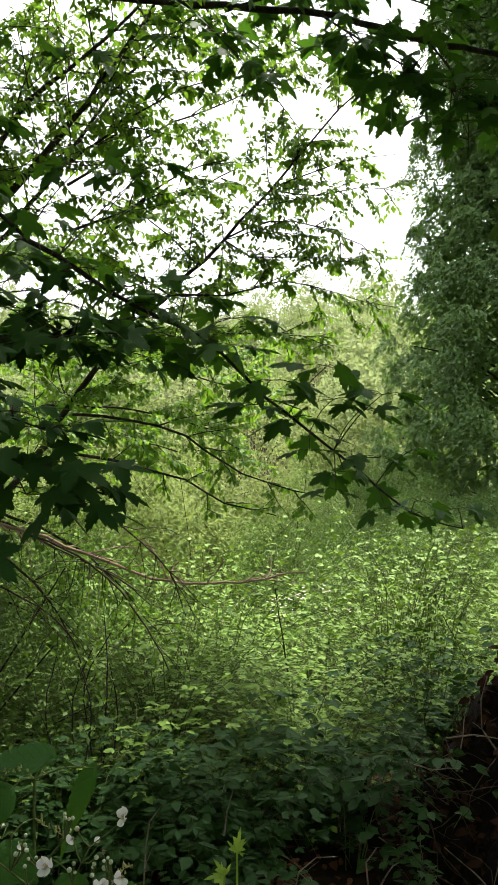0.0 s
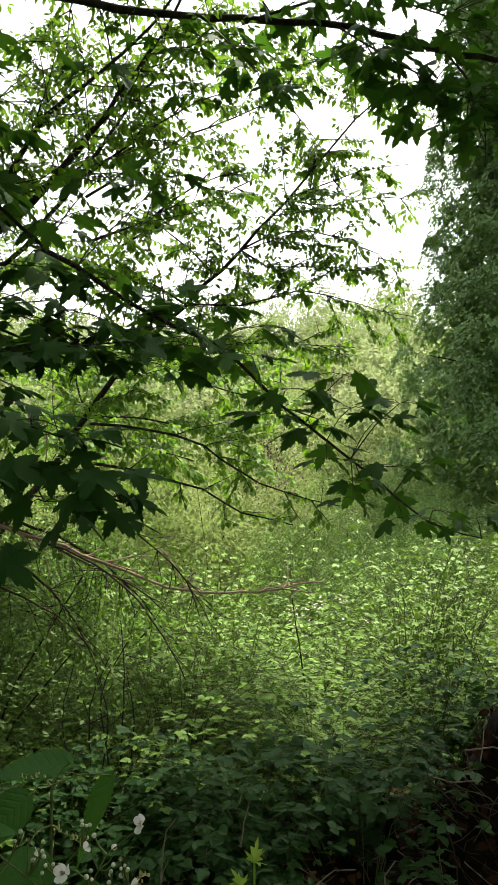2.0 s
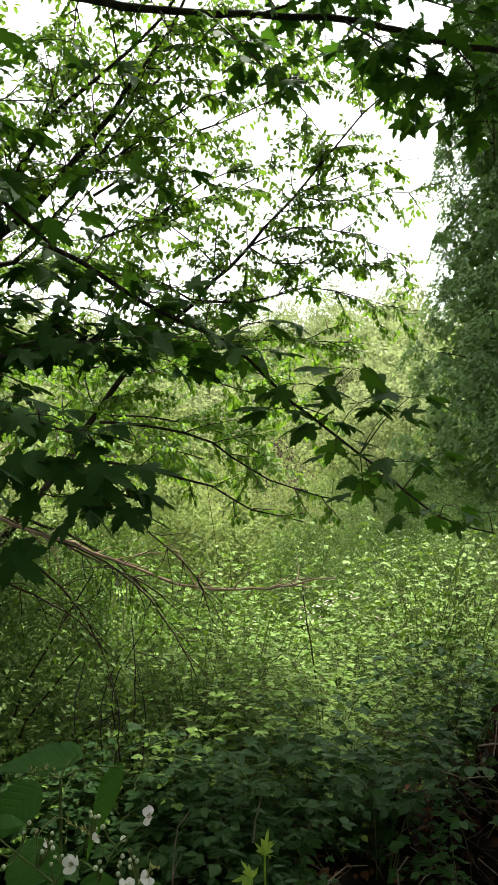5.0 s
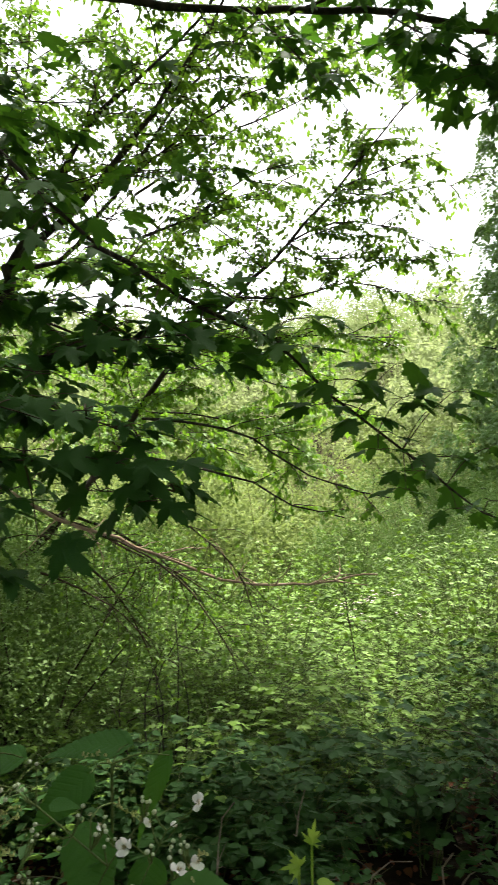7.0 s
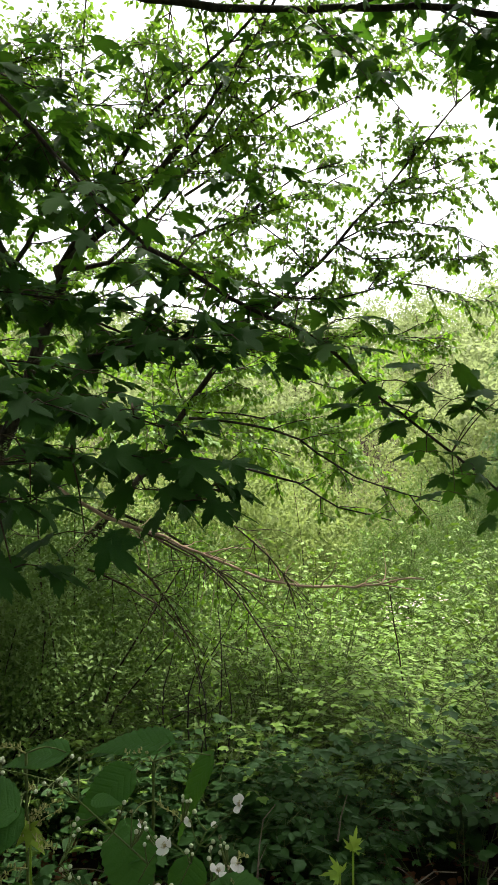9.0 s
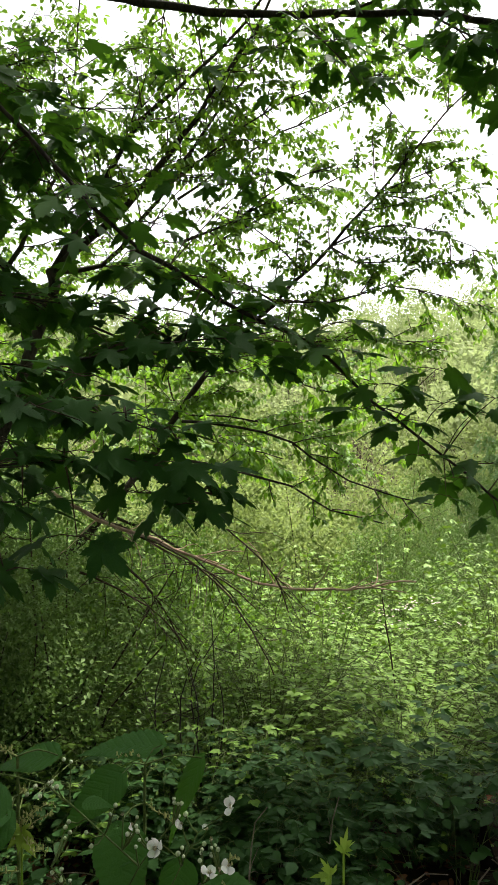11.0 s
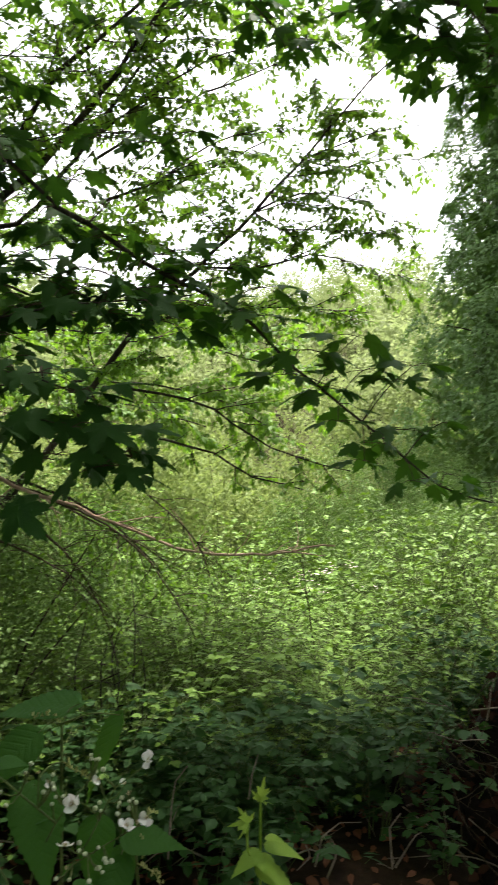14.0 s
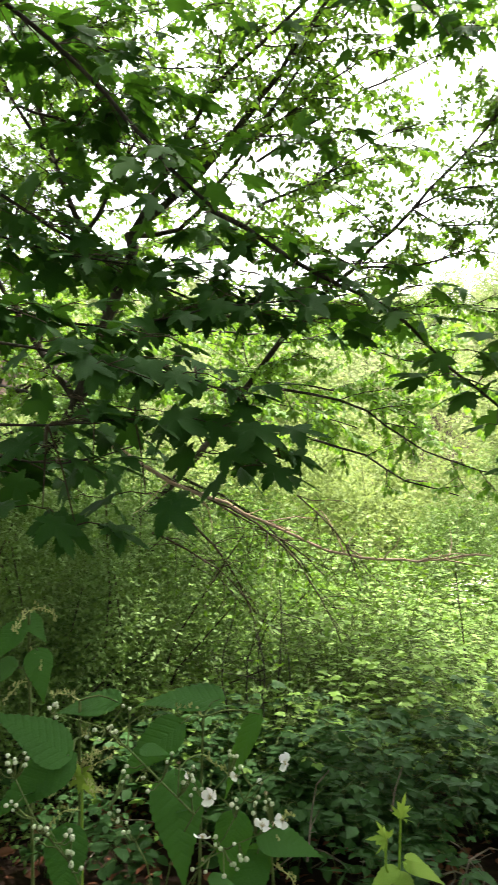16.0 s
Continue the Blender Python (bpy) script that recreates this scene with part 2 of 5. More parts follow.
def stuff(name, me, parent, label=""):
    return tagged(part(name, me, parent, label), kind="stuff")


def thing(name, place, label, category, group="", kind=""):
    ob = new(name)
    ob.empty_display_size = 0.1
    ob.location = place
    return tagged(ob, label, category, group, kind)


def unit(v):
    return v / np.maximum(np.linalg.norm(v, axis=-1, keepdims=True), 1e-9)


def smooth_line(pts, step):
    """A curve through the points, in steps of about that length."""
    p = np.asarray(pts, float)
    ext = np.vstack([2 * p[0] - p[1], p, 2 * p[-1] - p[-2]])
    out = []
    for i in range(1, len(ext) - 2):
        a, b, c, d = ext[i - 1:i + 3]
        n = max(1, int(np.linalg.norm(c - b) / step))
        for s in np.arange(n) / n:
            out.append(0.5 * (2 * b + (c - a) * s + (2 * a - 5 * b + 4 * c - d) * s ** 2 + (3 * b - a - 3 * c + d) * s ** 3))
    return np.array(out + [p[-1]])


class Tubes:
    """Collects tapered tubes into one mesh of quads."""

    def __init__(self):
        self.v, self.f, self.n = [], [], 0

    def add(self, pts, r0, r1, sides=5, rough=0.0):
        pts = np.asarray(pts, float)
        n = len(pts)
        tan = unit(np.gradient(pts, axis=0))
        ref = np.array([0.31, 0.17, 0.94]) if abs(tan[0] @ [0, 0, 1]) < 0.9 else np.array([1.0, 0.1, 0])
        a = unit(np.cross(tan, ref))
        b = np.cross(tan, a)
        ang = np.arange(sides) * 2 * np.pi / sides
        rad = (r0 + (r1 - r0) * np.linspace(0, 1, n) ** 0.7)[:, None]
        if rough:
            rad = rad * (1 + rough * rng.normal(size=(n, sides)).clip(-1.5, 1.5))
        ring = pts[:, None] + rad[..., None] * (np.cos(ang)[None, :, None] * a[:, None] + np.sin(ang)[None, :, None] * b[:, None])
        i = np.arange(n - 1)[:, None] * sides
        j = np.arange(sides)[None]
        k = (j + 1) % sides
        f = np.stack([i + j, i + k, i + sides + k, i + sides + j], -1).reshape(-1, 4)
        self.v.append(ring.reshape(-1, 3))
        self.f.append(f + self.n)
        self.n += n * sides
        tip = np.arange(sides)[::-1] + (n - 1) * sides
        if sides == 4:
            self.f.append(tip[None] + self.n - n * sides)
        return self

    def mesh(self, name, material, smooth=True):
        return fast_mesh(name, np.concatenate(self.v), np.concatenate(self.f), material, smooth)


def leaf_shape(outline, fold=0.12, droop=0.15):
    """A leaf of unit length along +y from half outlines (y, half width); folded along the rib, tip drooping. Triangles."""
    v, f = [], []
    for y, w in outline:
        z = -droop * y * y
        v += [(0, y, z), (-w, y, z + fold * w * 2), (w, y, z + fold * w * 2)]
    for i in range(len(outline) - 1):
        a, b = 3 * i, 3 * i + 3
        f += [(a, b, b + 1), (a, b + 1, a + 1), (a, b + 2, b), (a, a + 2, b + 2)]
    v, f = np.array(v, float), np.array(f)
    area = np.linalg.norm(np.cross(v[f[:, 1]] - v[f[:, 0]], v[f[:, 2]] - v[f[:, 0]]), axis=1)
    return v, f[area > 1e-6]


OVAL = leaf_shape([(0, 0), (0.28, 0.27), (0.64, 0.24), (1, 0)], 0.15, 0.2)
DIAMOND = (np.array([(0, 0, 0), (-0.29, 0.46, 0.06), (0.29, 0.46, 0.06), (0, 1, -0.12)]), np.array([(0, 3, 1), (0, 2, 3)]))
BROAD = leaf_shape([(0, 0.03), (0.28, 0.29), (0.64, 0.24), (1, 0)], 0.10, 0.08)
BLADE = leaf_shape([(0, 0.012), (0.5, 0.011), (0.8, 0.008), (1, 0)], 0.1, 0.5)


def maple_shape(teeth=True):
    """A palmate leaf with five toothed lobes, of about unit width, its stalk's end at the origin."""
    pts = []
    lobes = [(-122, 0.52), (-62, 0.82), (0, 1.0), (62, 0.82), (122, 0.52)]
    half = [(24, 0.55), (19, 0.72), (14, 0.67), (9, 0.88), (6, 0.83)] if teeth else [(17, 0.66)]
    for i, (deg, r) in enumerate(lobes):
        if i:
            pts.append(((lobes[i - 1][0] + deg) / 2, 0.41))
        pts += [(deg - d, r * k) for d, k in half] + [(deg, r)] + [(deg + d, r * k) for d, k in half[::-1]]
    xy = [(0, -0.02)] + [(math.sin(radians(a)) * r * 0.62, math.cos(radians(a)) * r * 0.62 + 0.2) for a, r in pts]
    v = np.array([(0, 0.2, 0.0)] + [(x, y, -0.55 * (x * x + 0.6 * max(y - 0.2, 0) ** 2) + 0.03 * math.sin(9 * x)) for x, y in xy])
    n = len(xy)
    f = np.array([(0, i + 1, (i + 1) % n + 1) for i in range(n)])[:, ::-1]
    return v, f


MAPLE, MAPLE_PLAIN = maple_shape(True), maple_shape(False)


def scatter(shape, at, along, up, size):
    """Copies of a leaf shape in one array: places, directions of the leaves, their upper sides, their lengths."""
    v, f = shape
    y = unit(np.asarray(along, float))
    x = unit(np.cross(y, up))
    z = np.cross(x, y)
    size = np.asarray(size, float)[:, None, None]
    out = at[:, None] + size * (v[None, :, :1] * x[:, None] + v[None, :, 1:2] * y[:, None] + v[None, :, 2:] * z[:, None])
    faces = f[None] + (np.arange(len(at)) * len(v))[:, None, None]
    return out.reshape(-1, 3), faces.reshape(-1, f.shape[1])


def leaves_mesh(name, shape, at, along, up, size, material):
    return fast_mesh(name, *scatter(shape, np.asarray(at), np.asarray(along), np.asarray(up), size), material)


class Spray:
    """Twigs and the places of their leaves."""

    def __init__(self):
        self.tubes = Tubes()
        self.at, self.along, self.up, self.size = [], [], [], []

    def leaf(self, at, along, up, size):
        self.at.append(at), self.along.append(along), self.up.append(up), self.size.append(size)

    def twig(self, start, way, length, leaf, gap, r=0.004, droop=0.35, sides=3, bare=0.1):
        """One twig that droops, with leaves to both sides."""
        n = max(4, int(length / 0.06))
        step = length / n
        pts, d = [np.array(start, float)], unit(np.array(way, float))
        for _ in range(n):
            d = unit(d + np.array([0, 0, -droop * step]) + rng.normal(size=3) * 0.09)
            pts.append(pts[-1] + d * step)
        pts = np.array(pts)
        self.tubes.add(pts, r, r * 0.35, sides)
        s, side = length * bare, 1
        while s < length:
            u = s / step
            i = min(int(u), n - 1)
            p = pts[i] + (pts[i + 1] - pts[i]) * (u - i)
            ax = unit(pts[i + 1] - pts[i])
            lat = unit(np.cross(ax, (0, 0, 1)) + 1e-3) * side
            al = unit(lat * 0.7 + ax * 0.5 + np.array([0, 0, -0.65]) + rng.normal(size=3) * 0.3)
            up = unit(np.array([0, 0, 1.0]) + rng.normal(size=3) * 0.35)
            self.leaf(p + al * leaf * 0.12, al, up, leaf * rng.uniform(0.65, 1.15))
            s += gap * rng.uniform(0.6, 1.4)
            side = -side
        self.leaf(pts[-1], unit(pts[-1] - pts[-2]), np.array([0, 0, 1.0]), leaf)
        return pts

    def dress(self, line, count, length, leaf, gap, start=0.1, flat=0.55, forward=0.6, droop=0.4, second=3, r=0.005, only=0):
        """Side twigs along a limb, each with a few twigs of its own."""
        line = np.asarray(line)
        n = len(line)
        for c in range(count):
            s = start + (1 - start) * (c + rng.random()) / count
            i = min(int(s * (n - 1)), n - 2)
            ax = unit(line[i + 1] - line[i])
            lat = rng.normal(size=3) * np.array([1, 1, flat])
            lat = unit(lat - ax * (lat @ ax))
            if only and lat[0] * only < 0:
                lat = lat * np.array([-1, 1, 1])
            way = unit(ax * forward + lat)
            ln = length * rng.uniform(0.5, 1.15) * (1.1 - 0.45 * s)
            pts = self.twig(line[i], way, ln, leaf, gap, r, droop)
            for _ in range(second):
                k = rng.integers(1, len(pts) - 1)
                way2 = unit(way * 0.7 + rng.normal(size=3) * np.array([0.8, 0.8, 0.22]))
                self.twig(pts[k], way2, ln * rng.uniform(0.3, 0.6), leaf, gap, r * 0.55, droop)

    def leaves(self, name, shape, material):
        return leaves_mesh(name, shape, np.array(self.at), np.array(self.along), np.array(self.up), np.array(self.size), material)


# ---------------------------------------------------------------- ground
rng = np.random.default_rng(105)
def ground_z(x, y):
    """The path's edge at 0, a hollow behind it, then a hillside."""
    x, y = np.asarray(x, float), np.asarray(y, float)
    ease = lambda a, b, v: (lambda s: s * s * (3 - 2 * s))(np.clip((v - a) / (b - a), 0, 1))
    z = -0.55 * ease(2.4, 6.0, y) + 0.3 * ease(9, 15, y)
    z = z + 9.0 * ease(14, 62, y) + 0.02 * np.clip(y - 62, 0, 200)
    z = z + 0.10 * np.sin(0.9 * x + 1.3) * np.sin(0.7 * y) + 0.03 * np.sin(3.1 * x) * np.cos(2.7 * y + 0.5)
    return z + ease(18, 50, y) * 0.8 * np.sin(0.21 * x + 0.8)


def grid_mesh(name, xs, ys, zfun, material):
    gx, gy = np.meshgrid(xs, ys)
    v = np.stack([gx, gy, zfun(gx, gy)], -1).reshape(-1, 3)
    w = len(xs)
    i = (np.arange(len(ys) - 1)[:, None] * w + np.arange(w - 1)[None]).ravel()
    return fast_mesh(name, v, np.stack([i, i + 1, i + w + 1, i + w], 1), material, True)


warp = np.linspace(-1, 1, 181)
xs = 12 * warp + 500 * np.sign(warp) * np.abs(warp) ** 5
ground = new("ground", grid_mesh("ground", xs, 4 + 14 * warp + 600 * np.sign(warp) * np.abs(warp) ** 5, ground_z, M_SOIL))
tagged(ground, "dark woodland soil rising to a hillside", "ground", kind="structure")


def litter():
    """Dry leaves on the near ground."""
    n = 9000
    x, y = rng.uniform(-3, 3, n), rng.uniform(-1.5, 4.6, n)
    at = np.stack([x, y, ground_z(x, y) + rng.uniform(0.004, 0.035, n)], 1)
    a = rng.uniform(0, 2 * np.pi, n)
    along = np.stack([np.cos(a), np.sin(a), rng.normal(size=n) * 0.25], 1)
    up = np.array([0, 0, 1]) + rng.normal(size=(n, 3)) * 0.4
    ob = new("leaf_litter", leaves_mesh("leaf_litter", OVAL, at, along, up, rng.uniform(0.025, 0.06, n), M_LITTER))
    tagged(ob, "reddish brown dry leaf litter lying on the soil", "leaf litter", kind="stuff")


litter()


# ---------------------------------------------------------------- clumps of foliage
rng = np.random.default_rng(106)
def clump_leaves(centres, radius, per, size, shape, hang=0.3, flat=0.6):
    """Places for leaves round the centres of sprigs, turned mostly to the sky."""
    c = np.repeat(np.asarray(centres), per, axis=0)
    n = len(c)
    r = np.repeat(np.broadcast_to(radius, len(centres)), per)[:, None]
    off = unit(rng.normal(size=(n, 3))) * rng.uniform(0.15, 1, (n, 1)) ** 0.6 * r * np.array([1, 1, flat])
    al = unit(off / np.maximum(r, 1e-6) + rng.normal(size=(n, 3)) * 0.5 + np.array([0, 0, -hang]))
    up = unit(np.array([0, 0, 1.0]) + rng.normal(size=(n, 3)) * 0.45)
    return c + off, al, up, size * rng.uniform(0.6, 1.2, n)


def bushy(name, place, size, label, category, group, material, sprigs, per, leaf, shape=DIAMOND, stems=6, hang=0.2, bark=None, flat=0.55):
    """A shrub: stems from the ground and a crown of sprigs, uneven in outline."""
    sx, sy, sz = size
    ob = thing(name, place, label, category, group)
    lobes = rng.normal(size=(7, 3)) * np.array([0.42, 0.42, 0.26]) + np.array([0, 0, 0.58])
    lobe_r = rng.uniform(0.28, 0.5, 7)
    pick = rng.integers(0, 7, sprigs)
    d = unit(rng.normal(size=(sprigs, 3)) + np.array([0, 0, 0.25]))
    c = lobes[pick] + d * lobe_r[pick][:, None] * rng.uniform(0.55, 1.08, (sprigs, 1))
    c[:, 2] = np.abs(c[:, 2])
    c = c * np.array([sx, sy, sz])
    tubes = Tubes()
    for k in range(stems):
        tip = c[rng.integers(0, sprigs)]
        base = np.array([rng.normal() * 0.08 * sx, rng.normal() * 0.08 * sy, -0.1])
        mid = base + (tip - base) * 0.5 + np.array([0, 0, 0.15 * sz])
        tubes.add(smooth_line([base, mid, tip], 0.25 * sz), 0.009 * sz ** 0.5, 0.003, 4)
    stuff("stem_tuft", tubes.mesh("stem_tuft", bark or M_TWIG), ob)
    at, al, up, sz_ = clump_leaves(c, 0.16 * (sx * sy * sz) ** (1 / 3), per, leaf, shape, hang, flat)
    stuff("crown", leaves_mesh("crown", shape, at, al, up, sz_, material), ob)
    return ob


def spread_copies(protos, spots, lo, hi, sink=0.0, tall=lambda x, y: 1.0):
    """Copies of the prototypes at the spots, each turned and sized on its own; the prototypes take the first spots."""
    for i, (x, y) in enumerate(spots):
        s = rng.uniform(lo, hi)
        m = pose(x, y, float(ground_z(x, y)) - sink, rng.normal() * 3, rng.normal() * 3, rng.uniform(0, 360))
        src = protos[i % len(protos)]
        ob = src if i < len(protos) else copy_thing(src, m)
        ob.matrix_basis = m @ Matrix.Diagonal((s, s, s * rng.uniform(0.85, 1.15) * tall(x, y), 1))


# hillside shrubs and far trees
hill = [bushy("hillside_shrub", (0, 0, 0), (1.7, 1.7, 1.9 + 0.3 * k), "pale olive-green shrub growing on the hillside", "shrub",
              "hillside shrubs", M_HILL, 170, 15, 0.14, DIAMOND, 7) for k in range(4)]
spots = []
for k in range(150):
    y = 17 + 42 * (k / 150) ** 0.8
    spots.append((rng.uniform(-0.62, 0.42) * y + rng.normal(), y + rng.normal() * 1.2))
spread_copies(hill, spots, 0.8, 1.6, 0.25)

far = [bushy("hilltop_tree", (0, 0, 0), (2.6, 2.6, 5.2 + k), "light green young tree standing on the hilltop", "tree",
             "trees along the hilltop", M_HILL, 260, 14, 0.24, DIAMOND, 6, bark=M_PALE) for k in range(3)]
spread_copies(far, [(-44 + 2.9 * k + rng.normal(), 60 + rng.normal() * 3) for k in range(24)], 0.45, 0.85, 0.3)


def hill_grass():
    n = 24000
    y = 12 + 45 * rng.random(n) ** 1.5
    x = rng.uniform(-0.62, 0.42, n) * y
    at = np.stack([x, y, ground_z(x, y) - 0.05], 1)
    al = rng.normal(size=(n, 3)) * 0.22 + np.array([0, 0, 1])
    up = rng.normal(size=(n, 3)) * np.array([1, 1, 0.1]) + 1e-3
    shape = (BLADE[0] * np.array([0.55, 1, 0.6]), BLADE[1])
    ob = new("hillside_grass", leaves_mesh("hillside_grass", shape, at, al, up, rng.uniform(0.5, 1.3, n), M_GRASS))
    tagged(ob, "tall pale green grass covering the hillside", "grass", kind="stuff")
    t = Tubes()
    for _ in range(260):
        y = rng.uniform(24, 52)
        x = rng.uniform(-0.35, 0.35) * y
        p = np.array([x, y, float(ground_z(x, y))])
        t.add([p, p + [rng.normal() * 0.1, 0, 1.2], p + [rng.normal() * 0.35, 0, rng.uniform(2, 3.4)]], 0.028, 0.012, 4)
    tagged(new("bare_stalks", t.mesh("bare_stalks", M_PALE)), "pale bare stalks standing among the hillside shrubs", "stalks", kind="stuff")


hill_grass()

# shrubs at the foot of the hill
willow = [bushy("willow_bush", (0, 0, 0), (1.3, 1.2, 1.7), "pale yellow-green willow bush at the foot of the hill", "bush",
                "willow bushes", M_PALEBUSH, 330, 24, 0.055, DIAMOND, 8) for k in range(3)]
spread_copies(willow, [(-1.5, 7.4), (-2.6, 7.9), (-0.6, 8.6), (-3.6, 8.4), (-1.3, 9.3), (-3.1, 9.8), (0.1, 10.6), (-0.5, 9.9), (-2.2, 10.6), (-5.6, 11.5), (-2.4, 13.5), (1.9, 14.5), (-4.6, 15), (-7.8, 13.5), (3.5, 17)], 0.8, 1.25, 0.1)
dark = [bushy("dark_bush", (0, 0, 0), (1.15, 1.0, 1.45), "dense dark green bush behind the brambles", "bush",
              "dark bushes", M_BUSH, 620, 40, 0.026, DIAMOND, 18) for k in range(3)]
spread_copies(dark, [(1.15, 10.2), (2.6, 9.6), (1.9, 11.4), (-2.35, 3.75), (-2.9, 4.3), (-3.6, 5.0), (-3.0, 5.6), (3.4, 8.2), (-1.95, 3.5), (1.45, 7.3), (2.1, 7.6), (-1.55, 2.9), (-1.95, 2.6), (-1.75, 3.35), (-2.3, 3.1), (-1.4, 3.25), (0.8, 6.7), (1.35, 6.9), (0.4, 7.0), (1.0, 7.2)], 0.75, 1.0, 0.1, lambda x, y: 1.15 if 6.5 < y < 7.1 and x < 1.2 else 1.0)


twiggy = [bushy("twiggy_shrub", (0, 0, 0), (0.75, 0.7, 1.15), "sparse twiggy shrub with small fresh green leaves", "shrub",
                "twiggy shrubs in the hollow", M_CHERRY, 190, 20, 0.030, DIAMOND, 26) for k in range(3)]
spread_copies(twiggy, [(-0.85, 5.3), (-1.75, 5.2), (-1.3, 4.8), (-0.35, 6.0), (-2.3, 6.0), (-1.2, 6.3), (0.4, 6.6), (1.5, 7.3), (2.3, 6.6)], 0.7, 1.05, 0.05)


# ---------------------------------------------------------------- ivy-clad tree
rng = np.random.default_rng(107)
def ivy_tree():
    base = (4.75, 12.4, float(ground_z(4.75, 12.4)) - 0.1)
    ob = thing("ivy_clad_tree", base, "tall tree wrapped in dense dark green ivy from base to top", "tree")
    t = Tubes()
    t.add(smooth_line([(0, 0, 0), (0.1, 0, 3), (-0.1, 0.1, 7), (0.1, 0, 12.5)], 0.5), 0.34, 0.08, 9, 0.05)
    part("trunk", t.mesh("trunk", M_BARK), ob)
    profile = lambda z: np.interp(z, [0, 0.9, 2.2, 3.3, 4.6, 5.8, 7.0, 8.8, 10.5, 12.6], [2.2, 2.7, 2.75, 2.45, 2.15, 1.85, 1.75, 1.7, 1.4, 0.4])
    # pads: flat domed sprays of ivy, one over another like shingles, with dark hollows between them
    n = 1150
    z = 0.3 + 12.2 * rng.random(n) ** 0.9
    a = rng.uniform(0, 2 * np.pi, n)
    prof = profile(z)
    lump = 1 + 0.13 * np.sin(5 * a + 1.7 * z) * np.sin(2.9 * z + 2 * a)
    r = prof * lump * np.where(rng.random(n) < 0.62, rng.uniform(0.86, 1.04, n), rng.uniform(0.5, 0.86, n))
    c = np.stack([r * np.cos(a), r * np.sin(a), z], 1)
    limbs = Tubes()
    for k in range(120):
        tip = c[rng.integers(0, n)]
        root = np.array([0, 0, max(0.3, tip[2] - 0.9)])
        limbs.add(smooth_line([root, (root + tip) / 2 + [0, 0, 0.25], tip], 0.4), 0.04, 0.008, 4)
    stuff("limb_frame", limbs.mesh("limb_frame", M_BARK), ob)
    ni = 14000
    zi, ai = 0.2 + 12.0 * rng.random(ni) ** 0.9, rng.uniform(0, 2 * np.pi, ni)
    ri = profile(zi) * np.sqrt(rng.uniform(0.1, 0.6, ni))
    core = np.stack([ri * np.cos(ai), ri * np.sin(ai), zi], 1)
    stuff("inner_crown", leaves_mesh("inner_crown", DIAMOND, core, rng.normal(size=(ni, 3)), rng.normal(size=(ni, 3)), rng.uniform(0.16, 0.28, ni), M_IVY), ob)
    per = 165
    m = n * per
    c2 = np.repeat(c, per, axis=0)
    o = np.repeat(np.stack([np.cos(a), np.sin(a), 0 * a], 1), per, axis=0)
    side = np.cross(o, [0, 0, 1])
    wide = np.repeat(rng.uniform(0.18, 0.36, n), per)
    th, rho = rng.uniform(0, 2 * np.pi, m), np.sqrt(rng.random(m))
    rho = rho * (1 + 0.3 * np.sin(3 * th + np.repeat(rng.uniform(0, 6.3, n), per)))
    u, w = rho * np.cos(th) * wide * 1.25, rho * np.sin(th) * wide
    drop = -0.8 * np.maximum(w, 0) - 0.9 * rho ** 2 * wide + rng.normal(size=m) * 0.025
    at = c2 + side * u[:, None] + o * (0.6 * w)[:, None] + np.stack([0 * u, 0 * u, drop], 1)
    al = unit(o * (0.5 + w / wide)[:, None] + side * (u / wide)[:, None] + np.array([0, 0, -0.7]) + rng.normal(size=(m, 3)) * 0.45)
    up = unit(np.array([0, 0, 0.9]) + o * 0.75 + rng.normal(size=(m, 3)) * 0.38)
    stuff("crown", leaves_mesh("crown", DIAMOND, at, al, up, rng.uniform(0.05, 0.09, m), M_IVY), ob, "dense glossy ivy leaves")


ivy_tree()


# ---------------------------------------------------------------- small-leaved trees on the slope
rng = np.random.default_rng(108)
def limb_tree(name, label, base, limbs, leaf, material, dense=1.7):
    """A tree from its main limbs: (line, radius at foot, radius at tip, side twigs, twig length, second twigs)."""
    ob = thing(name, base, label, "tree", "small-leaved trees")
    off = np.array(base)
    spray = Spray()
    for k, (pts, r0, r1, count, length, second) in enumerate(limbs):
        line = smooth_line(np.array(pts) - off, 0.12)
        t = Tubes()
        wob = rng.normal(size=line.shape) * 0.006
        wob[0] = 0
        t.add(line + wob, r0, r1, 8 if r0 > 0.02 else 5, 0.06)
        part("trunk" if k == 0 else "limb", t.mesh("limb", M_BARK), ob)
        spray.dress(line, int(count * dense * 0.72), length * 0.85, leaf, 0.017, 0.42 if k == 0 else 0.12, 0.22, 0.7, 0.14, second + 2)
    stuff("twig_spray", spray.tubes.mesh("twig_spray", M_TWIG), ob)
    stuff("crown", spray.leaves("crown", OVAL, material), ob)
    return len(spray.at)


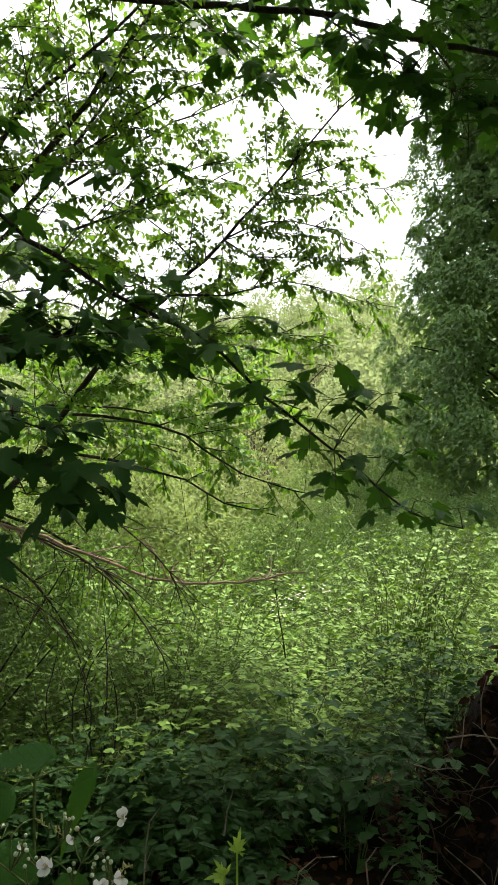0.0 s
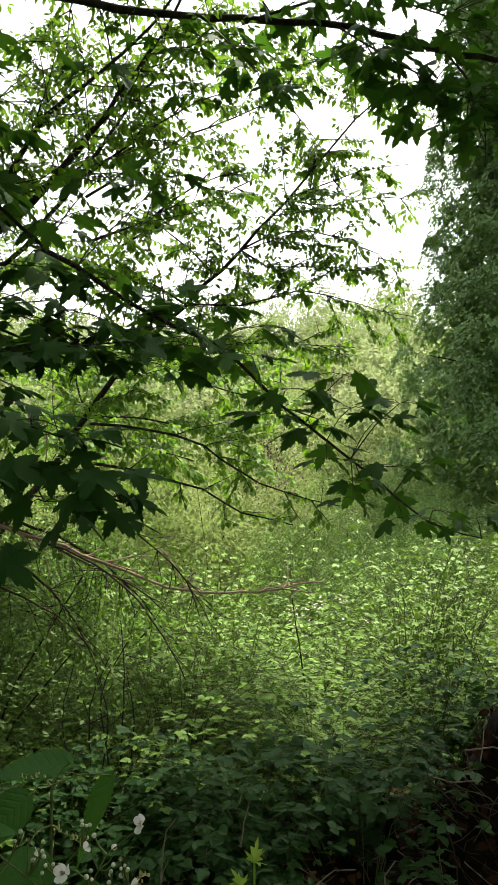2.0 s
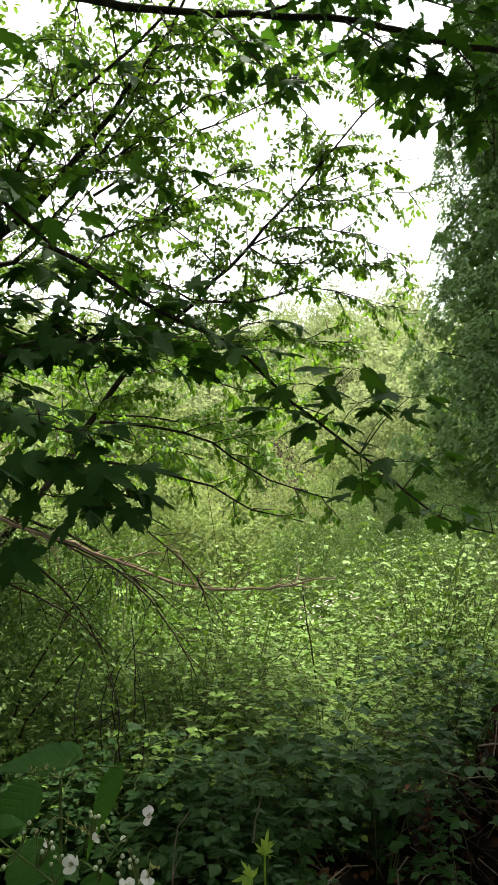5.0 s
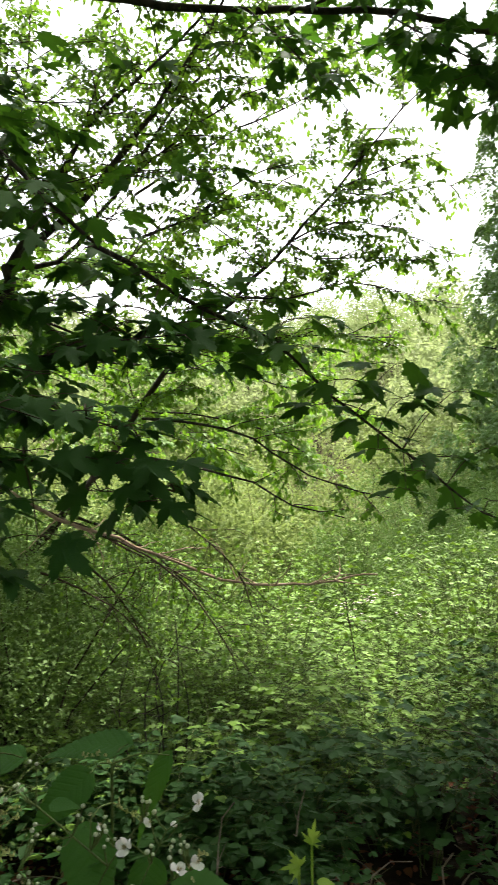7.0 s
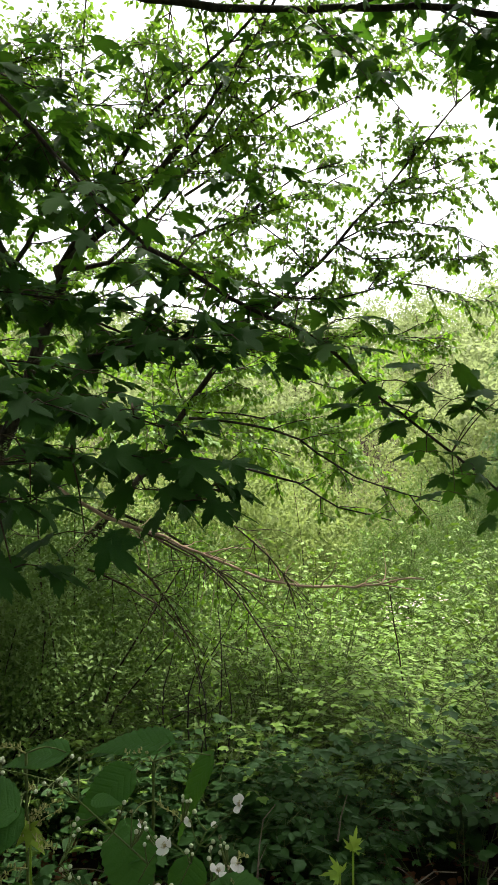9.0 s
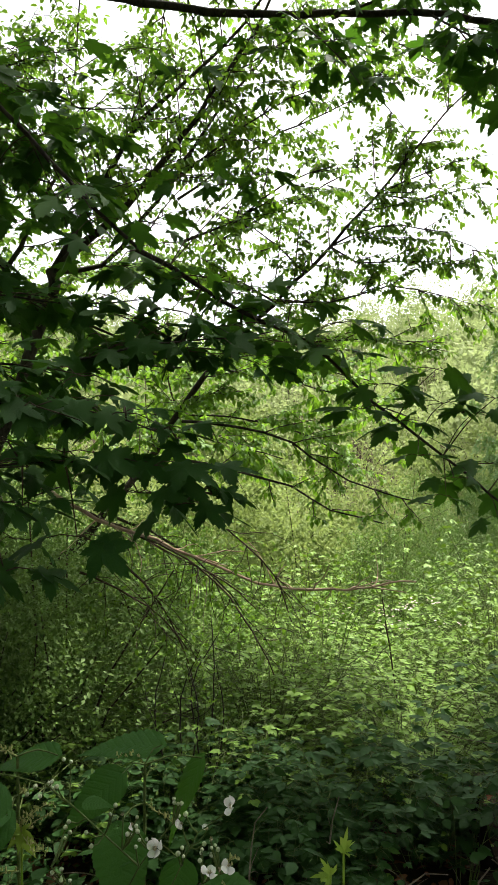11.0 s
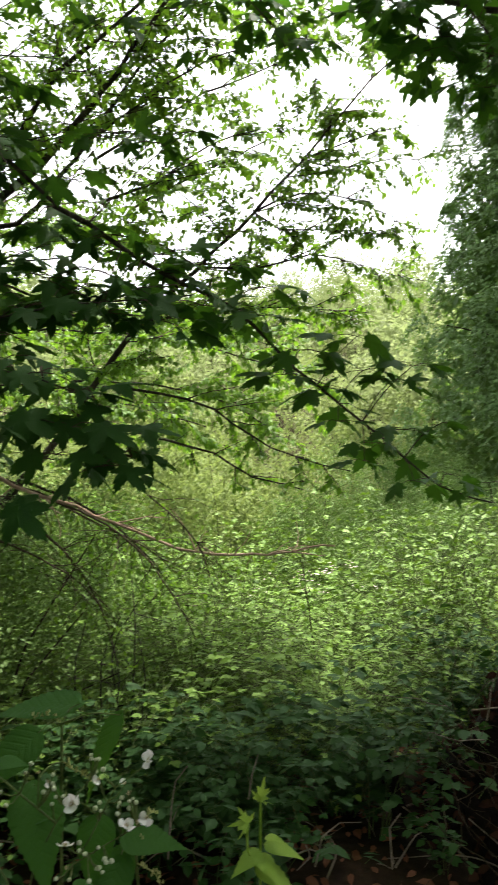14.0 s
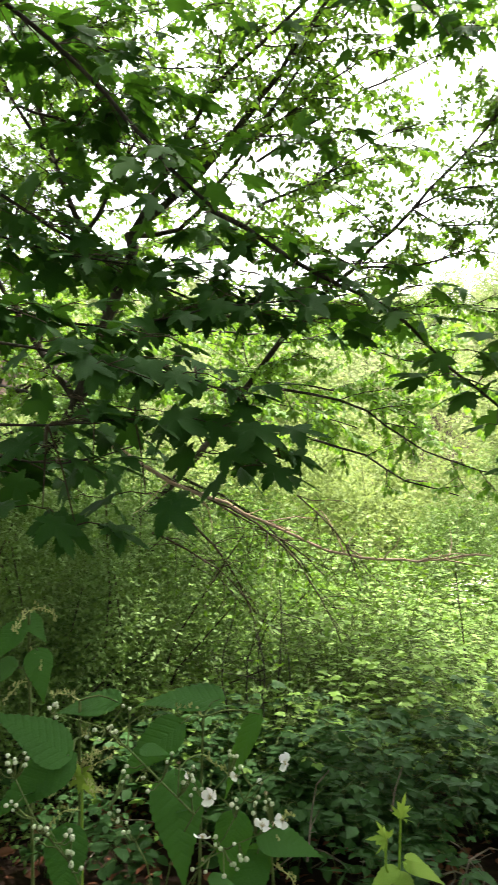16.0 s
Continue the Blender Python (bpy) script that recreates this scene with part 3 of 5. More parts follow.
limb_tree("leaning_cherry_tree", "leaning slender tree with small light green leaves", (-2.54, 3.8, -0.12), [
    ([(-2.54, 3.8, -0.12), (-2.33, 3.81, 0.39), (-1.99, 3.84, 0.68), (-1.72, 3.86, 0.9), (-1.36, 3.89, 1.26), (-1.14, 4.1, 1.61), (-0.93, 4.1, 1.91), (-0.74, 4.1, 2.14), (-0.45, 4.15, 2.45), (-0.14, 4.2, 2.77), (0.13, 4.2, 3.06), (0.36, 4.2, 3.33), (0.52, 4.2, 3.5), (0.68, 4.2, 3.66)], 0.042, 0.004, 38, 0.7, 3),
    ([(-0.98, 4.1, 1.77), (-0.65, 4, 1.74), (-0.33, 3.9, 1.64), (-0.03, 3.8, 1.45), (0.37, 3.75, 1.32)], 0.010, 0.003, 8, 0.32, 0),
    ([(-1.07, 4.1, 1.56), (-0.74, 4, 1.52), (-0.34, 3.95, 1.4), (-0.12, 3.9, 1.29), (0.15, 3.9, 1.22)], 0.011, 0.003, 7, 0.32, 0),
    ([(-0.14, 4.2, 2.77), (0.13, 4.2, 2.87), (0.39, 4.2, 2.85), (0.65, 4.2, 2.72), (0.84, 4.2, 2.56)], 0.007, 0.002, 9, 0.35, 1),
    ([(0.13, 4.2, 3.06), (0.4, 4.25, 3.19), (0.67, 4.3, 3.27), (0.87, 4.3, 3.29)], 0.006, 0.002, 9, 0.35, 1),
    ([(0.13, 4.2, 3.06), (0.4, 4.25, 3.04), (0.67, 4.3, 3.11), (0.93, 4.3, 3.06)], 0.006, 0.002, 8, 0.35, 1),
    ([(-0.37, 4.5, 4.43), (-0.13, 4.5, 4.12), (0.11, 4.5, 3.8), (0.32, 4.5, 3.53), (0.45, 4.5, 3.28)], 0.008, 0.002, 22, 0.5, 1),
    ([(-0.03, 4.5, 4.43), (0.22, 4.5, 4.12), (0.49, 4.5, 3.94), (0.77, 4.5, 3.84), (0.98, 4.5, 3.63)], 0.008, 0.002, 20, 0.45, 1),
    ([(-0.45, 4.15, 2.45), (-0.13, 4.2, 2.46), (0.2, 4.3, 2.55), (0.54, 4.4, 2.5), (0.88, 4.4, 2.42)], 0.008, 0.002, 16, 0.45, 2),
    ([(-0.74, 4.1, 2.14), (-0.35, 4.2, 2.21), (0.07, 4.3, 2.25), (0.54, 4.4, 2.23)], 0.009, 0.002, 20, 0.5, 2),
    ([(-0.45, 4.15, 2.45), (-0.68, 4.2, 2.59), (-0.95, 4.25, 2.69), (-1.29, 4.3, 2.75)], 0.008, 0.002, 13, 0.5, 1),
    ([(-0.14, 4.2, 2.77), (0, 4.2, 2.67), (0.3, 4.25, 2.68), (0.63, 4.3, 2.65)], 0.007, 0.002, 12, 0.4, 1),
    ([(-0.29, 4.2, 2.63), (-0.45, 4.25, 2.8), (-0.63, 4.3, 2.95), (-0.87, 4.35, 3.03)], 0.007, 0.002, 11, 0.4, 1),
    ([(-1.36, 3.89, 1.26), (-1, 3.87, 1.11), (-0.74, 3.82, 0.95), (-0.56, 3.85, 0.71), (-0.41, 3.88, 0.5)], 0.010, 0.002, 6, 0.3, 0),
    ([(-1.72, 3.86, 0.9), (-1.29, 3.8, 0.8), (-0.97, 3.76, 0.65), (-0.76, 3.8, 0.44)], 0.010, 0.002, 5, 0.3, 0),
], 0.041, M_CHERRY, 1.6)

limb_tree("upright_cherry_tree", "upright many-branched tree with small green leaves", (-2.89, 3.31, -0.09), [
    ([(-2.89, 3.31, -0.09), (-2.42, 3.33, 0.66), (-2.01, 3.39, 1.25), (-1.74, 3.41, 1.65), (-1.6, 3.45, 2.08), (-1.48, 3.49, 2.44), (-1.51, 3.51, 2.5)], 0.06, 0.028, 8, 0.5, 2),
    ([(-1.51, 3.51, 2.5), (-1.33, 3.48, 2.79), (-1.17, 3.45, 3), (-1.04, 3.46, 3.21), (-0.76, 3.5, 3.47), (-0.54, 3.53, 3.7), (-0.35, 3.55, 3.98)], 0.022, 0.005, 13, 0.95, 3),
    ([(-1.51, 3.51, 2.5), (-1.29, 3.48, 2.66), (-1.13, 3.45, 2.77), (-0.91, 3.48, 3.04), (-0.7, 3.51, 3.34), (-0.49, 3.53, 3.65), (-0.35, 3.55, 3.98)], 0.024, 0.006, 14, 0.95, 3),
    ([(-1.51, 3.51, 2.5), (-1.28, 3.59, 2.55), (-1.09, 3.66, 2.79), (-0.86, 3.74, 3.14), (-0.7, 3.81, 3.43), (-0.47, 3.89, 3.72), (-0.2, 3.97, 4)], 0.016, 0.005, 13, 0.95, 3),
    ([(-1.6, 3.45, 2.08), (-1.77, 3.53, 2.53), (-1.99, 3.59, 2.92), (-2.17, 3.67, 3.41), (-2.3, 3.76, 3.99)], 0.025, 0.006, 24, 0.85, 3),
    ([(-1.74, 3.41, 1.65), (-2.1, 3.55, 2.02), (-2.46, 3.68, 2.51), (-2.62, 3.77, 3.18)], 0.025, 0.006, 24, 0.85, 3),
    ([(-1.99, 3.59, 2.92), (-2.23, 3.55, 3.28), (-2.36, 3.53, 3.64), (-2.42, 3.53, 3.99)], 0.014, 0.005, 10, 0.8, 3),
    ([(-1.77, 3.53, 2.53), (-1.64, 3.67, 2.92), (-1.57, 3.8, 3.36), (-1.55, 3.92, 3.84), (-1.53, 3.94, 4.19)], 0.014, 0.005, 10, 0.8, 3),
    ([(-1.06, 4.3, 3.12), (-0.69, 4.3, 3.35), (-0.33, 4.35, 3.55), (-0.03, 4.4, 3.69), (0.21, 4.4, 3.82)], 0.010, 0.003, 13, 0.5, 1),
    ([(-0.86, 4.3, 2.82), (-0.49, 4.3, 3.01), (-0.16, 4.35, 3.18), (0.11, 4.4, 3.33)], 0.009, 0.003, 12, 0.45, 1),
    ([(-0.79, 3.39, 3.86), (-0.75, 3.4, 3.59), (-0.67, 3.41, 3.29), (-0.61, 3.42, 3.05), (-0.6, 3.43, 2.83)], 0.006, 0.002, 8, 0.3, 1),
    ([(-0.97, 3.76, 4.18), (-1, 3.76, 3.91), (-1.06, 3.76, 3.46)], 0.006, 0.002, 10, 0.4, 1),
    ([(-0.98, 3.5, 2.86), (-0.73, 3.6, 3.09), (-0.46, 3.7, 3.33), (-0.18, 3.8, 3.5)], 0.009, 0.003, 15, 0.5, 2),
    ([(-0.87, 3.6, 2.65), (-0.6, 3.7, 2.79), (-0.35, 3.8, 3), (-0.09, 3.9, 3.12)], 0.009, 0.003, 15, 0.5, 2),
    ([(-2.17, 3.67, 3.41), (-1.95, 3.65, 3.6), (-1.7, 3.75, 3.75), (-1.4, 3.8, 3.8)], 0.009, 0.003, 16, 0.5, 2),
    ([(-1.99, 3.59, 2.92), (-1.8, 3.6, 3.15), (-1.5, 3.7, 3.35), (-1.25, 3.8, 3.55)], 0.009, 0.003, 14, 0.5, 2),
], 0.041, M_CHERRY, 1.65)


limb_tree("bright_hazel_tree", "spreading tree with bright yellow-green leaves in light", (-5.25, 6.84, -0.7), [
    ([(-5.25, 6.84, -0.7), (-4.95, 6.82, 0.65), (-4.54, 6.8, 1.61), (-4.21, 6.9, 2.43)], 0.07, 0.03, 6, 0.6, 2),
    ([(-4.54, 6.8, 1.61), (-3.68, 6.87, 2.19), (-2.69, 6.98, 2.53), (-1.75, 7.2, 2.65), (-0.75, 7.42, 2.55), (0.14, 7.61, 2.33)], 0.025, 0.005, 38, 1.0, 3),
    ([(-4.65, 6.77, 1.26), (-3.62, 6.75, 1.62), (-2.63, 6.85, 1.9), (-1.63, 6.94, 1.96), (-0.72, 7.14, 1.86), (-0.07, 7.28, 1.54)], 0.025, 0.005, 36, 1.0, 3),
    ([(-4.21, 6.9, 2.43), (-3.53, 7.07, 3.14), (-2.51, 7.31, 3.5), (-1.48, 7.54, 3.45)], 0.025, 0.005, 26, 1.0, 3),
    ([(-4.21, 6.9, 2.43), (-4.41, 7.01, 3.52), (-4.02, 7.25, 4.58), (-3.5, 7.53, 5.69)], 0.03, 0.006, 26, 1.0, 3),
    ([(-4.54, 6.8, 1.61), (-3.4, 6.2, 2.0), (-2.3, 5.8, 2.25), (-1.3, 5.5, 2.25), (-0.4, 5.4, 2.1), (0.4, 5.4, 1.85)], 0.02, 0.004, 26, 0.7, 2),
    ([(-4.4, 6.8, 1.9), (-3.2, 5.9, 1.75), (-2.2, 5.5, 1.85), (-1.3, 5.2, 1.75), (-0.5, 5.1, 1.55)], 0.018, 0.004, 20, 0.65, 2),
], 0.06, M_CHERRY, 2.5)


# ---------------------------------------------------------------- maple whose branches hang over the path
rng = np.random.default_rng(109)
def maple_tree():
    base = np.array((-2.6, -1.6, 0.0))
    ob = thing("maple_tree", base, "large maple tree with dark broad lobed leaves overhanging", "tree")
    t = Tubes()
    t.add(smooth_line([(0, 0, -0.1), (0.05, 0.05, 2), (-0.1, 0.1, 4.5), (0.1, 0.2, 8.5)], 0.3), 0.24, 0.07, 12, 0.03)
    part("trunk", t.mesh("trunk", M_BARK_MAPLE), ob)
    twigs = Tubes()
    near, lines = [], []

    def sprig(line, gap, size, wide, store, owner):
        """Pairs of stalked leaves along a sprig."""
        s = 0.05
        seg = np.linalg.norm(np.diff(line, axis=0), axis=1)
        total, cum = seg.sum(), np.r_[0, np.cumsum(seg)]
        while s < total:
            i = min(int(np.searchsorted(cum, s)) - 1, len(seg) - 1)
            p = line[i] + (line[i + 1] - line[i]) * (s - cum[i]) / seg[i]
            ax = unit(line[i + 1] - line[i])
            lat = unit(np.cross(ax, (0, 0, 1)))
            for sd in (-1, 1):
                if rng.random() < 0.12:
                    continue
                stalk = unit(lat * sd * rng.uniform(0.5, 1) + ax * rng.uniform(0.1, 0.7) + np.array([0, 0, rng.uniform(-0.4, 0.3)]))
                ln = wide * rng.uniform(0.5, 1.2)
                q = p + stalk * ln
                twigs.add([p, p + stalk * ln * 0.5 + [0, 0, 0.01], q], 0.0018, 0.0013, 3)
                al = unit(stalk * 0.7 + np.array([0, 0, -0.4]) + rng.normal(size=3) * 0.3)
                up = unit(np.array([0, -0.15, 1.0]) + rng.normal(size=3) * 0.3)
                store.append((owner, q, al, up, size * rng.uniform(0.55, 1.15)))
            s += gap * rng.choice([0.35, 0.6, 1.2, 2.0])

    def branch(pts, r0, r1, gap, size, wide=0.09, store=near, sub=0, sub_len=0.4):
        line = smooth_line(np.array(pts) - base, 0.08)
        b = Tubes()
        b.add(line + rng.normal(size=line.shape) * 0.003, r0, r1, 7, 0.05)
        owner = part("branch", b.mesh("branch", M_BARK_MAPLE), ob)
        lines.append((owner, line))
        if gap:
            sprig(line, gap, size, wide, store, owner)
        for k in range(sub):
            i = int(rng.uniform(0.15, 0.95) * (len(line) - 2))
            ax = unit(line[i + 1] - line[i])
            lat = unit(np.cross(ax, (0, 0, 1))) * rng.choice([-1, 1])
            d = unit(ax * 0.7 + lat + np.array([0, 0, rng.normal() * 0.3 - 0.1]))
            ln = sub_len * rng.uniform(0.6, 1.2)
            sl = line[i] + d * np.linspace(0, ln, 6)[:, None] + np.array([0, 0, -0.25]) * np.linspace(0, ln, 6)[:, None] ** 2
            twigs.add(sl, 0.003, 0.0015, 3)
            sprig(sl, gap or 0.12, size, wide, store, owner)

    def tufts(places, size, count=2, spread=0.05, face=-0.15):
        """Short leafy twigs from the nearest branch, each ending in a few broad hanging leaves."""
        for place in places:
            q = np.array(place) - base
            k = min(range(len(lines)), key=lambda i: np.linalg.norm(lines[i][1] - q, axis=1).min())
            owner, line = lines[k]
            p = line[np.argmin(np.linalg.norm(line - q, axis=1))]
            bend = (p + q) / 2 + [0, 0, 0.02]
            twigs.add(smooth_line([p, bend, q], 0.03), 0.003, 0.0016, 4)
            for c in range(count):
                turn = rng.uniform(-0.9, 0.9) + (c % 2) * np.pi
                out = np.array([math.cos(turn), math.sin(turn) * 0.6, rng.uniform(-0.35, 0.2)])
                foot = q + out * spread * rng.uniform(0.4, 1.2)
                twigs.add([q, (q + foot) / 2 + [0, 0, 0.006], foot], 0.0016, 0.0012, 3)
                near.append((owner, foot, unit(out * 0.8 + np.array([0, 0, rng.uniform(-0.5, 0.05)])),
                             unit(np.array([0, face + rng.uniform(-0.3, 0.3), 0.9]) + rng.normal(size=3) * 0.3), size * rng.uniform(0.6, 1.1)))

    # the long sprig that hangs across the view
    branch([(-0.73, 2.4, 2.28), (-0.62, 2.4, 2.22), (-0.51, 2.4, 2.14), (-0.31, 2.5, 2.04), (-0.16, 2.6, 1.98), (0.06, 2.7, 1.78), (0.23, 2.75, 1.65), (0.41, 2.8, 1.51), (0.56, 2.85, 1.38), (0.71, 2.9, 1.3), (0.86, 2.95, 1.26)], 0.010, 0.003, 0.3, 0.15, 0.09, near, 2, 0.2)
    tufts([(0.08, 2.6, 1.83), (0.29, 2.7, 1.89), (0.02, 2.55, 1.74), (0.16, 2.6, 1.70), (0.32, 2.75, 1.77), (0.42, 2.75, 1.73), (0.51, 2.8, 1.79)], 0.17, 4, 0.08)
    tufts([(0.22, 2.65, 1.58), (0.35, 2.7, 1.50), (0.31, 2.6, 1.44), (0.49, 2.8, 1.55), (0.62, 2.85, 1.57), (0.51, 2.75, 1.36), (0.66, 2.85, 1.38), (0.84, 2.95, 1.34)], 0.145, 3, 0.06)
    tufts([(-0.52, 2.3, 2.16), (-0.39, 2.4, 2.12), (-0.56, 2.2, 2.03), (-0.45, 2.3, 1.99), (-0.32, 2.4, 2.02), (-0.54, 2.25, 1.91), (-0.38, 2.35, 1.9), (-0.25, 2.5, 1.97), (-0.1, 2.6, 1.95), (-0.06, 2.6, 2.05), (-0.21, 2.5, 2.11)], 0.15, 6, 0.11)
    # the upper branch
    branch([(-1.75, 2.1, 3.2), (-1.46, 2.2, 2.98), (-1.24, 2.25, 2.81), (-1.08, 2.3, 2.65), (-0.88, 2.35, 2.43), (-0.73, 2.4, 2.28)], 0.010, 0.007, 0.13, 0.16, 0.10, near, 12, 0.45)
    branch([(-1.8, 2.2, 2.5), (-1.57, 2.3, 2.39), (-1.41, 2.35, 2.3), (-1.24, 2.4, 2.2), (-1.05, 2.45, 2.1), (-0.86, 2.5, 2.01), (-0.66, 2.55, 1.92)], 0.009, 0.004, 0.14, 0.15, 0.09, near, 7, 0.35)
    branch([(-1.65, 2.67, 2.82), (-1.34, 2.72, 2.71), (-1.14, 2.75, 2.64), (-0.95, 2.78, 2.64)], 0.007, 0.002, 0.12, 0.15, 0.1, near, 6, 0.35)
    branch([(-1.77, 2.85, 3.29), (-1.39, 2.81, 3.1), (-1.14, 2.84, 3), (-0.86, 2.88, 3)], 0.007, 0.002, 0.12, 0.15, 0.1, near, 6, 0.35)
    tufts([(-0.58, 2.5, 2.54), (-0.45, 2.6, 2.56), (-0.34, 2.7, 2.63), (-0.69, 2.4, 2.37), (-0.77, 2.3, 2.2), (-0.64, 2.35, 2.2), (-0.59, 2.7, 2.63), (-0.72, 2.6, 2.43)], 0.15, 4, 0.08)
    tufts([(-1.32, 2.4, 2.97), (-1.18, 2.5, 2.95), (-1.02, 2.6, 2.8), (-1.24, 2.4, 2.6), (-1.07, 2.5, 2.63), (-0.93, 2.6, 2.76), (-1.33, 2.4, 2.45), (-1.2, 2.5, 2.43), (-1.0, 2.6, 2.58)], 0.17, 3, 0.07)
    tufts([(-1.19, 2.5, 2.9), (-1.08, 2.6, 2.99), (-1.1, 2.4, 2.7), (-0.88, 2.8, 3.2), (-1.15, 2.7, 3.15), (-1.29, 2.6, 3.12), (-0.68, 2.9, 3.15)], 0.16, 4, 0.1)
    # low sprigs close by
    branch([(-1.35, 1.3, 1.82), (-0.95, 1.45, 1.74), (-0.72, 1.6, 1.70), (-0.53, 1.65, 1.67), (-0.42, 1.7, 1.62)], 0.006, 0.002, 0.16, 0.15, 0.08, near, 2, 0.2)
    branch([(-1.3, 1.25, 1.6), (-0.9, 1.4, 1.55), (-0.64, 1.55, 1.57), (-0.45, 1.65, 1.53), (-0.34, 1.72, 1.49)], 0.005, 0.002, 0.16, 0.15, 0.07, near, 2, 0.2)
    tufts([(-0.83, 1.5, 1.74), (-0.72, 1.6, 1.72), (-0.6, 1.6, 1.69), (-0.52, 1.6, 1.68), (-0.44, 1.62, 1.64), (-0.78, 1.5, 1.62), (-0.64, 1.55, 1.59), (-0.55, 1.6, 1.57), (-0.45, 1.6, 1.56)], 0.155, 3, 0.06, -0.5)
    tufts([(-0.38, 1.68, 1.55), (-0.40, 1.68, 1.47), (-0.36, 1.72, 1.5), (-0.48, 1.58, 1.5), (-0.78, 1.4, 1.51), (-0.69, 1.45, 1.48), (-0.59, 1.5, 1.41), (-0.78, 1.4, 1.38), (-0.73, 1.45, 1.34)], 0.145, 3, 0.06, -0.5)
    branch([(-1.51, 1.83, 1.94), (-1.2, 1.9, 1.88), (-0.95, 2, 1.84), (-0.67, 2.12, 1.9), (-0.45, 2.22, 1.94), (-0.26, 2.32, 1.97)], 0.006, 0.002, 0.10, 0.15, 0.08, near, 10, 0.3)
    branch([(-1.44, 1.73, 1.54), (-1.16, 1.79, 1.46), (-0.97, 1.84, 1.45), (-0.78, 1.93, 1.5)], 0.005, 0.002, 0.10, 0.15, 0.08, near, 7, 0.26)
    branch([(-1.73, 2.1, 2.25), (-1.37, 2.17, 2.16), (-1.08, 2.29, 2.1), (-0.82, 2.4, 2.1), (-0.6, 2.45, 2.15)], 0.006, 0.002, 0.11, 0.15, 0.09, near, 9, 0.34)
    # the bough across the top
    branch([(-2.11, 3.2, 3.82), (-1.26, 3.3, 3.76), (-0.6, 3.3, 3.62), (-0.1, 3.4, 3.63), (0.32, 3.4, 3.6), (0.54, 3.45, 3.58), (0.87, 3.5, 3.52), (1.22, 3.6, 3.51), (1.56, 3.6, 3.42), (2.03, 3.7, 3.32)], 0.024, 0.012, 0, 0.12, 0.1, near, 0)
    branch([(-0.11, 3.4, 3.61), (0.01, 3.4, 3.65), (0.22, 3.4, 3.71), (0.54, 3.45, 3.76), (0.87, 3.5, 3.69), (1.25, 3.5, 3.61)], 0.008, 0.003, 0.13, 0.16, 0.1, near, 9, 0.5)
    branch([(0.32, 3.4, 3.6), (0.61, 3.3, 3.36), (0.92, 3.3, 3.19), (1.17, 3.3, 3.09)], 0.006, 0.002, 0.11, 0.16, 0.1, near, 9, 0.4)
    branch([(-0.27, 3.3, 3.58), (-0.14, 3.2, 3.39), (-0.02, 3.2, 3.27), (0.1, 3.2, 3.17)], 0.004, 0.002, 0.13, 0.15, 0.09, near, 3, 0.3)
    branch([(0.87, 3.5, 3.52), (0.95, 3.4, 3.32), (1.08, 3.4, 3.16), (1.18, 3.4, 2.98)], 0.005, 0.002, 0.12, 0.16, 0.1, near, 6, 0.35)
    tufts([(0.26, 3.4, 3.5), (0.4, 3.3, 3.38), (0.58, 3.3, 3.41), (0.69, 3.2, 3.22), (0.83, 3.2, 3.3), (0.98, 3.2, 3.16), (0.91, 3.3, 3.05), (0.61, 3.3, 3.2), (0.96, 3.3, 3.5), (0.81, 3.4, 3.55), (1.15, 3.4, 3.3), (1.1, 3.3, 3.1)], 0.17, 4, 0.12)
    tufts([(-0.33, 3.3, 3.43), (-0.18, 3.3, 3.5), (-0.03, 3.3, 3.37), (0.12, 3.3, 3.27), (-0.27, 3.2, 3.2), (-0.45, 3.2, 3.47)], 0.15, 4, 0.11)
    # boughs out of sight overhead, which carry the crown and are added as shade
    over = []
    for k in range(56):
        a = k * 2.399
        h = rng.uniform(4.2, 8.0)
        reach = rng.uniform(3.0, 5.6) + 0.8 * max(0, math.sin(a))
        tip = np.array([math.cos(a) * reach, math.sin(a) * reach + 0.6, h + rng.uniform(-0.2, 0.9)])
        root = np.array([0, 0.1, h - 1.2])
        # from here on aimed over the foreground to darken it
        if k >= 32:
            fx, fy = -3.6 + 0.6 * (k - 32) + rng.normal() * 0.3, rng.uniform(2.4, 4.3)
            # unseen, set where they keep the sun off the earth bank
            if k >= 46:
                fx, fy = rng.uniform(2.0, 3.6), rng.uniform(4.0, 5.4)
            tip = np.array([fx, fy, 1.6 + 0.86 * fy + rng.uniform(0.3, 1.4)]) - base
            root = np.array([0, 0.1, min(7.5, tip[2] - 0.3)])
        mid = (root + tip) / 2 + [0, 0, 0.35]
        el = (tip[2] + base[2] - 1.6) / max(tip[1] + base[1], 0.05)
        if k < 32 and tip[1] + base[1] > 0 and el < 0.95:
            tip[2] = 1.6 + 1.05 * (tip[1] + base[1]) + 0.5
        line = smooth_line([root, mid, tip], 0.2)
        b = Tubes()
        b.add(line, 0.05, 0.012, 6, 0.04)
        part("bough", b.mesh("bough", M_BARK_MAPLE), ob)
        n = 150
        c = line[rng.integers(4, len(line), n)] + rng.normal(size=(n, 3)) * np.array([0.55, 0.55, 0.28])
        over.append(c)
        if k >= 32:
            over.append(tip + rng.normal(size=(170 if k < 46 else 260, 3)) * np.array([0.9, 0.9, 0.35]))
    c = np.concatenate(over)
    w = c + base
    ok = ~((w[:, 1] > 0) & (w[:, 2] - 1.6 < 0.76 * w[:, 1]) & (w[:, 2] > 0))
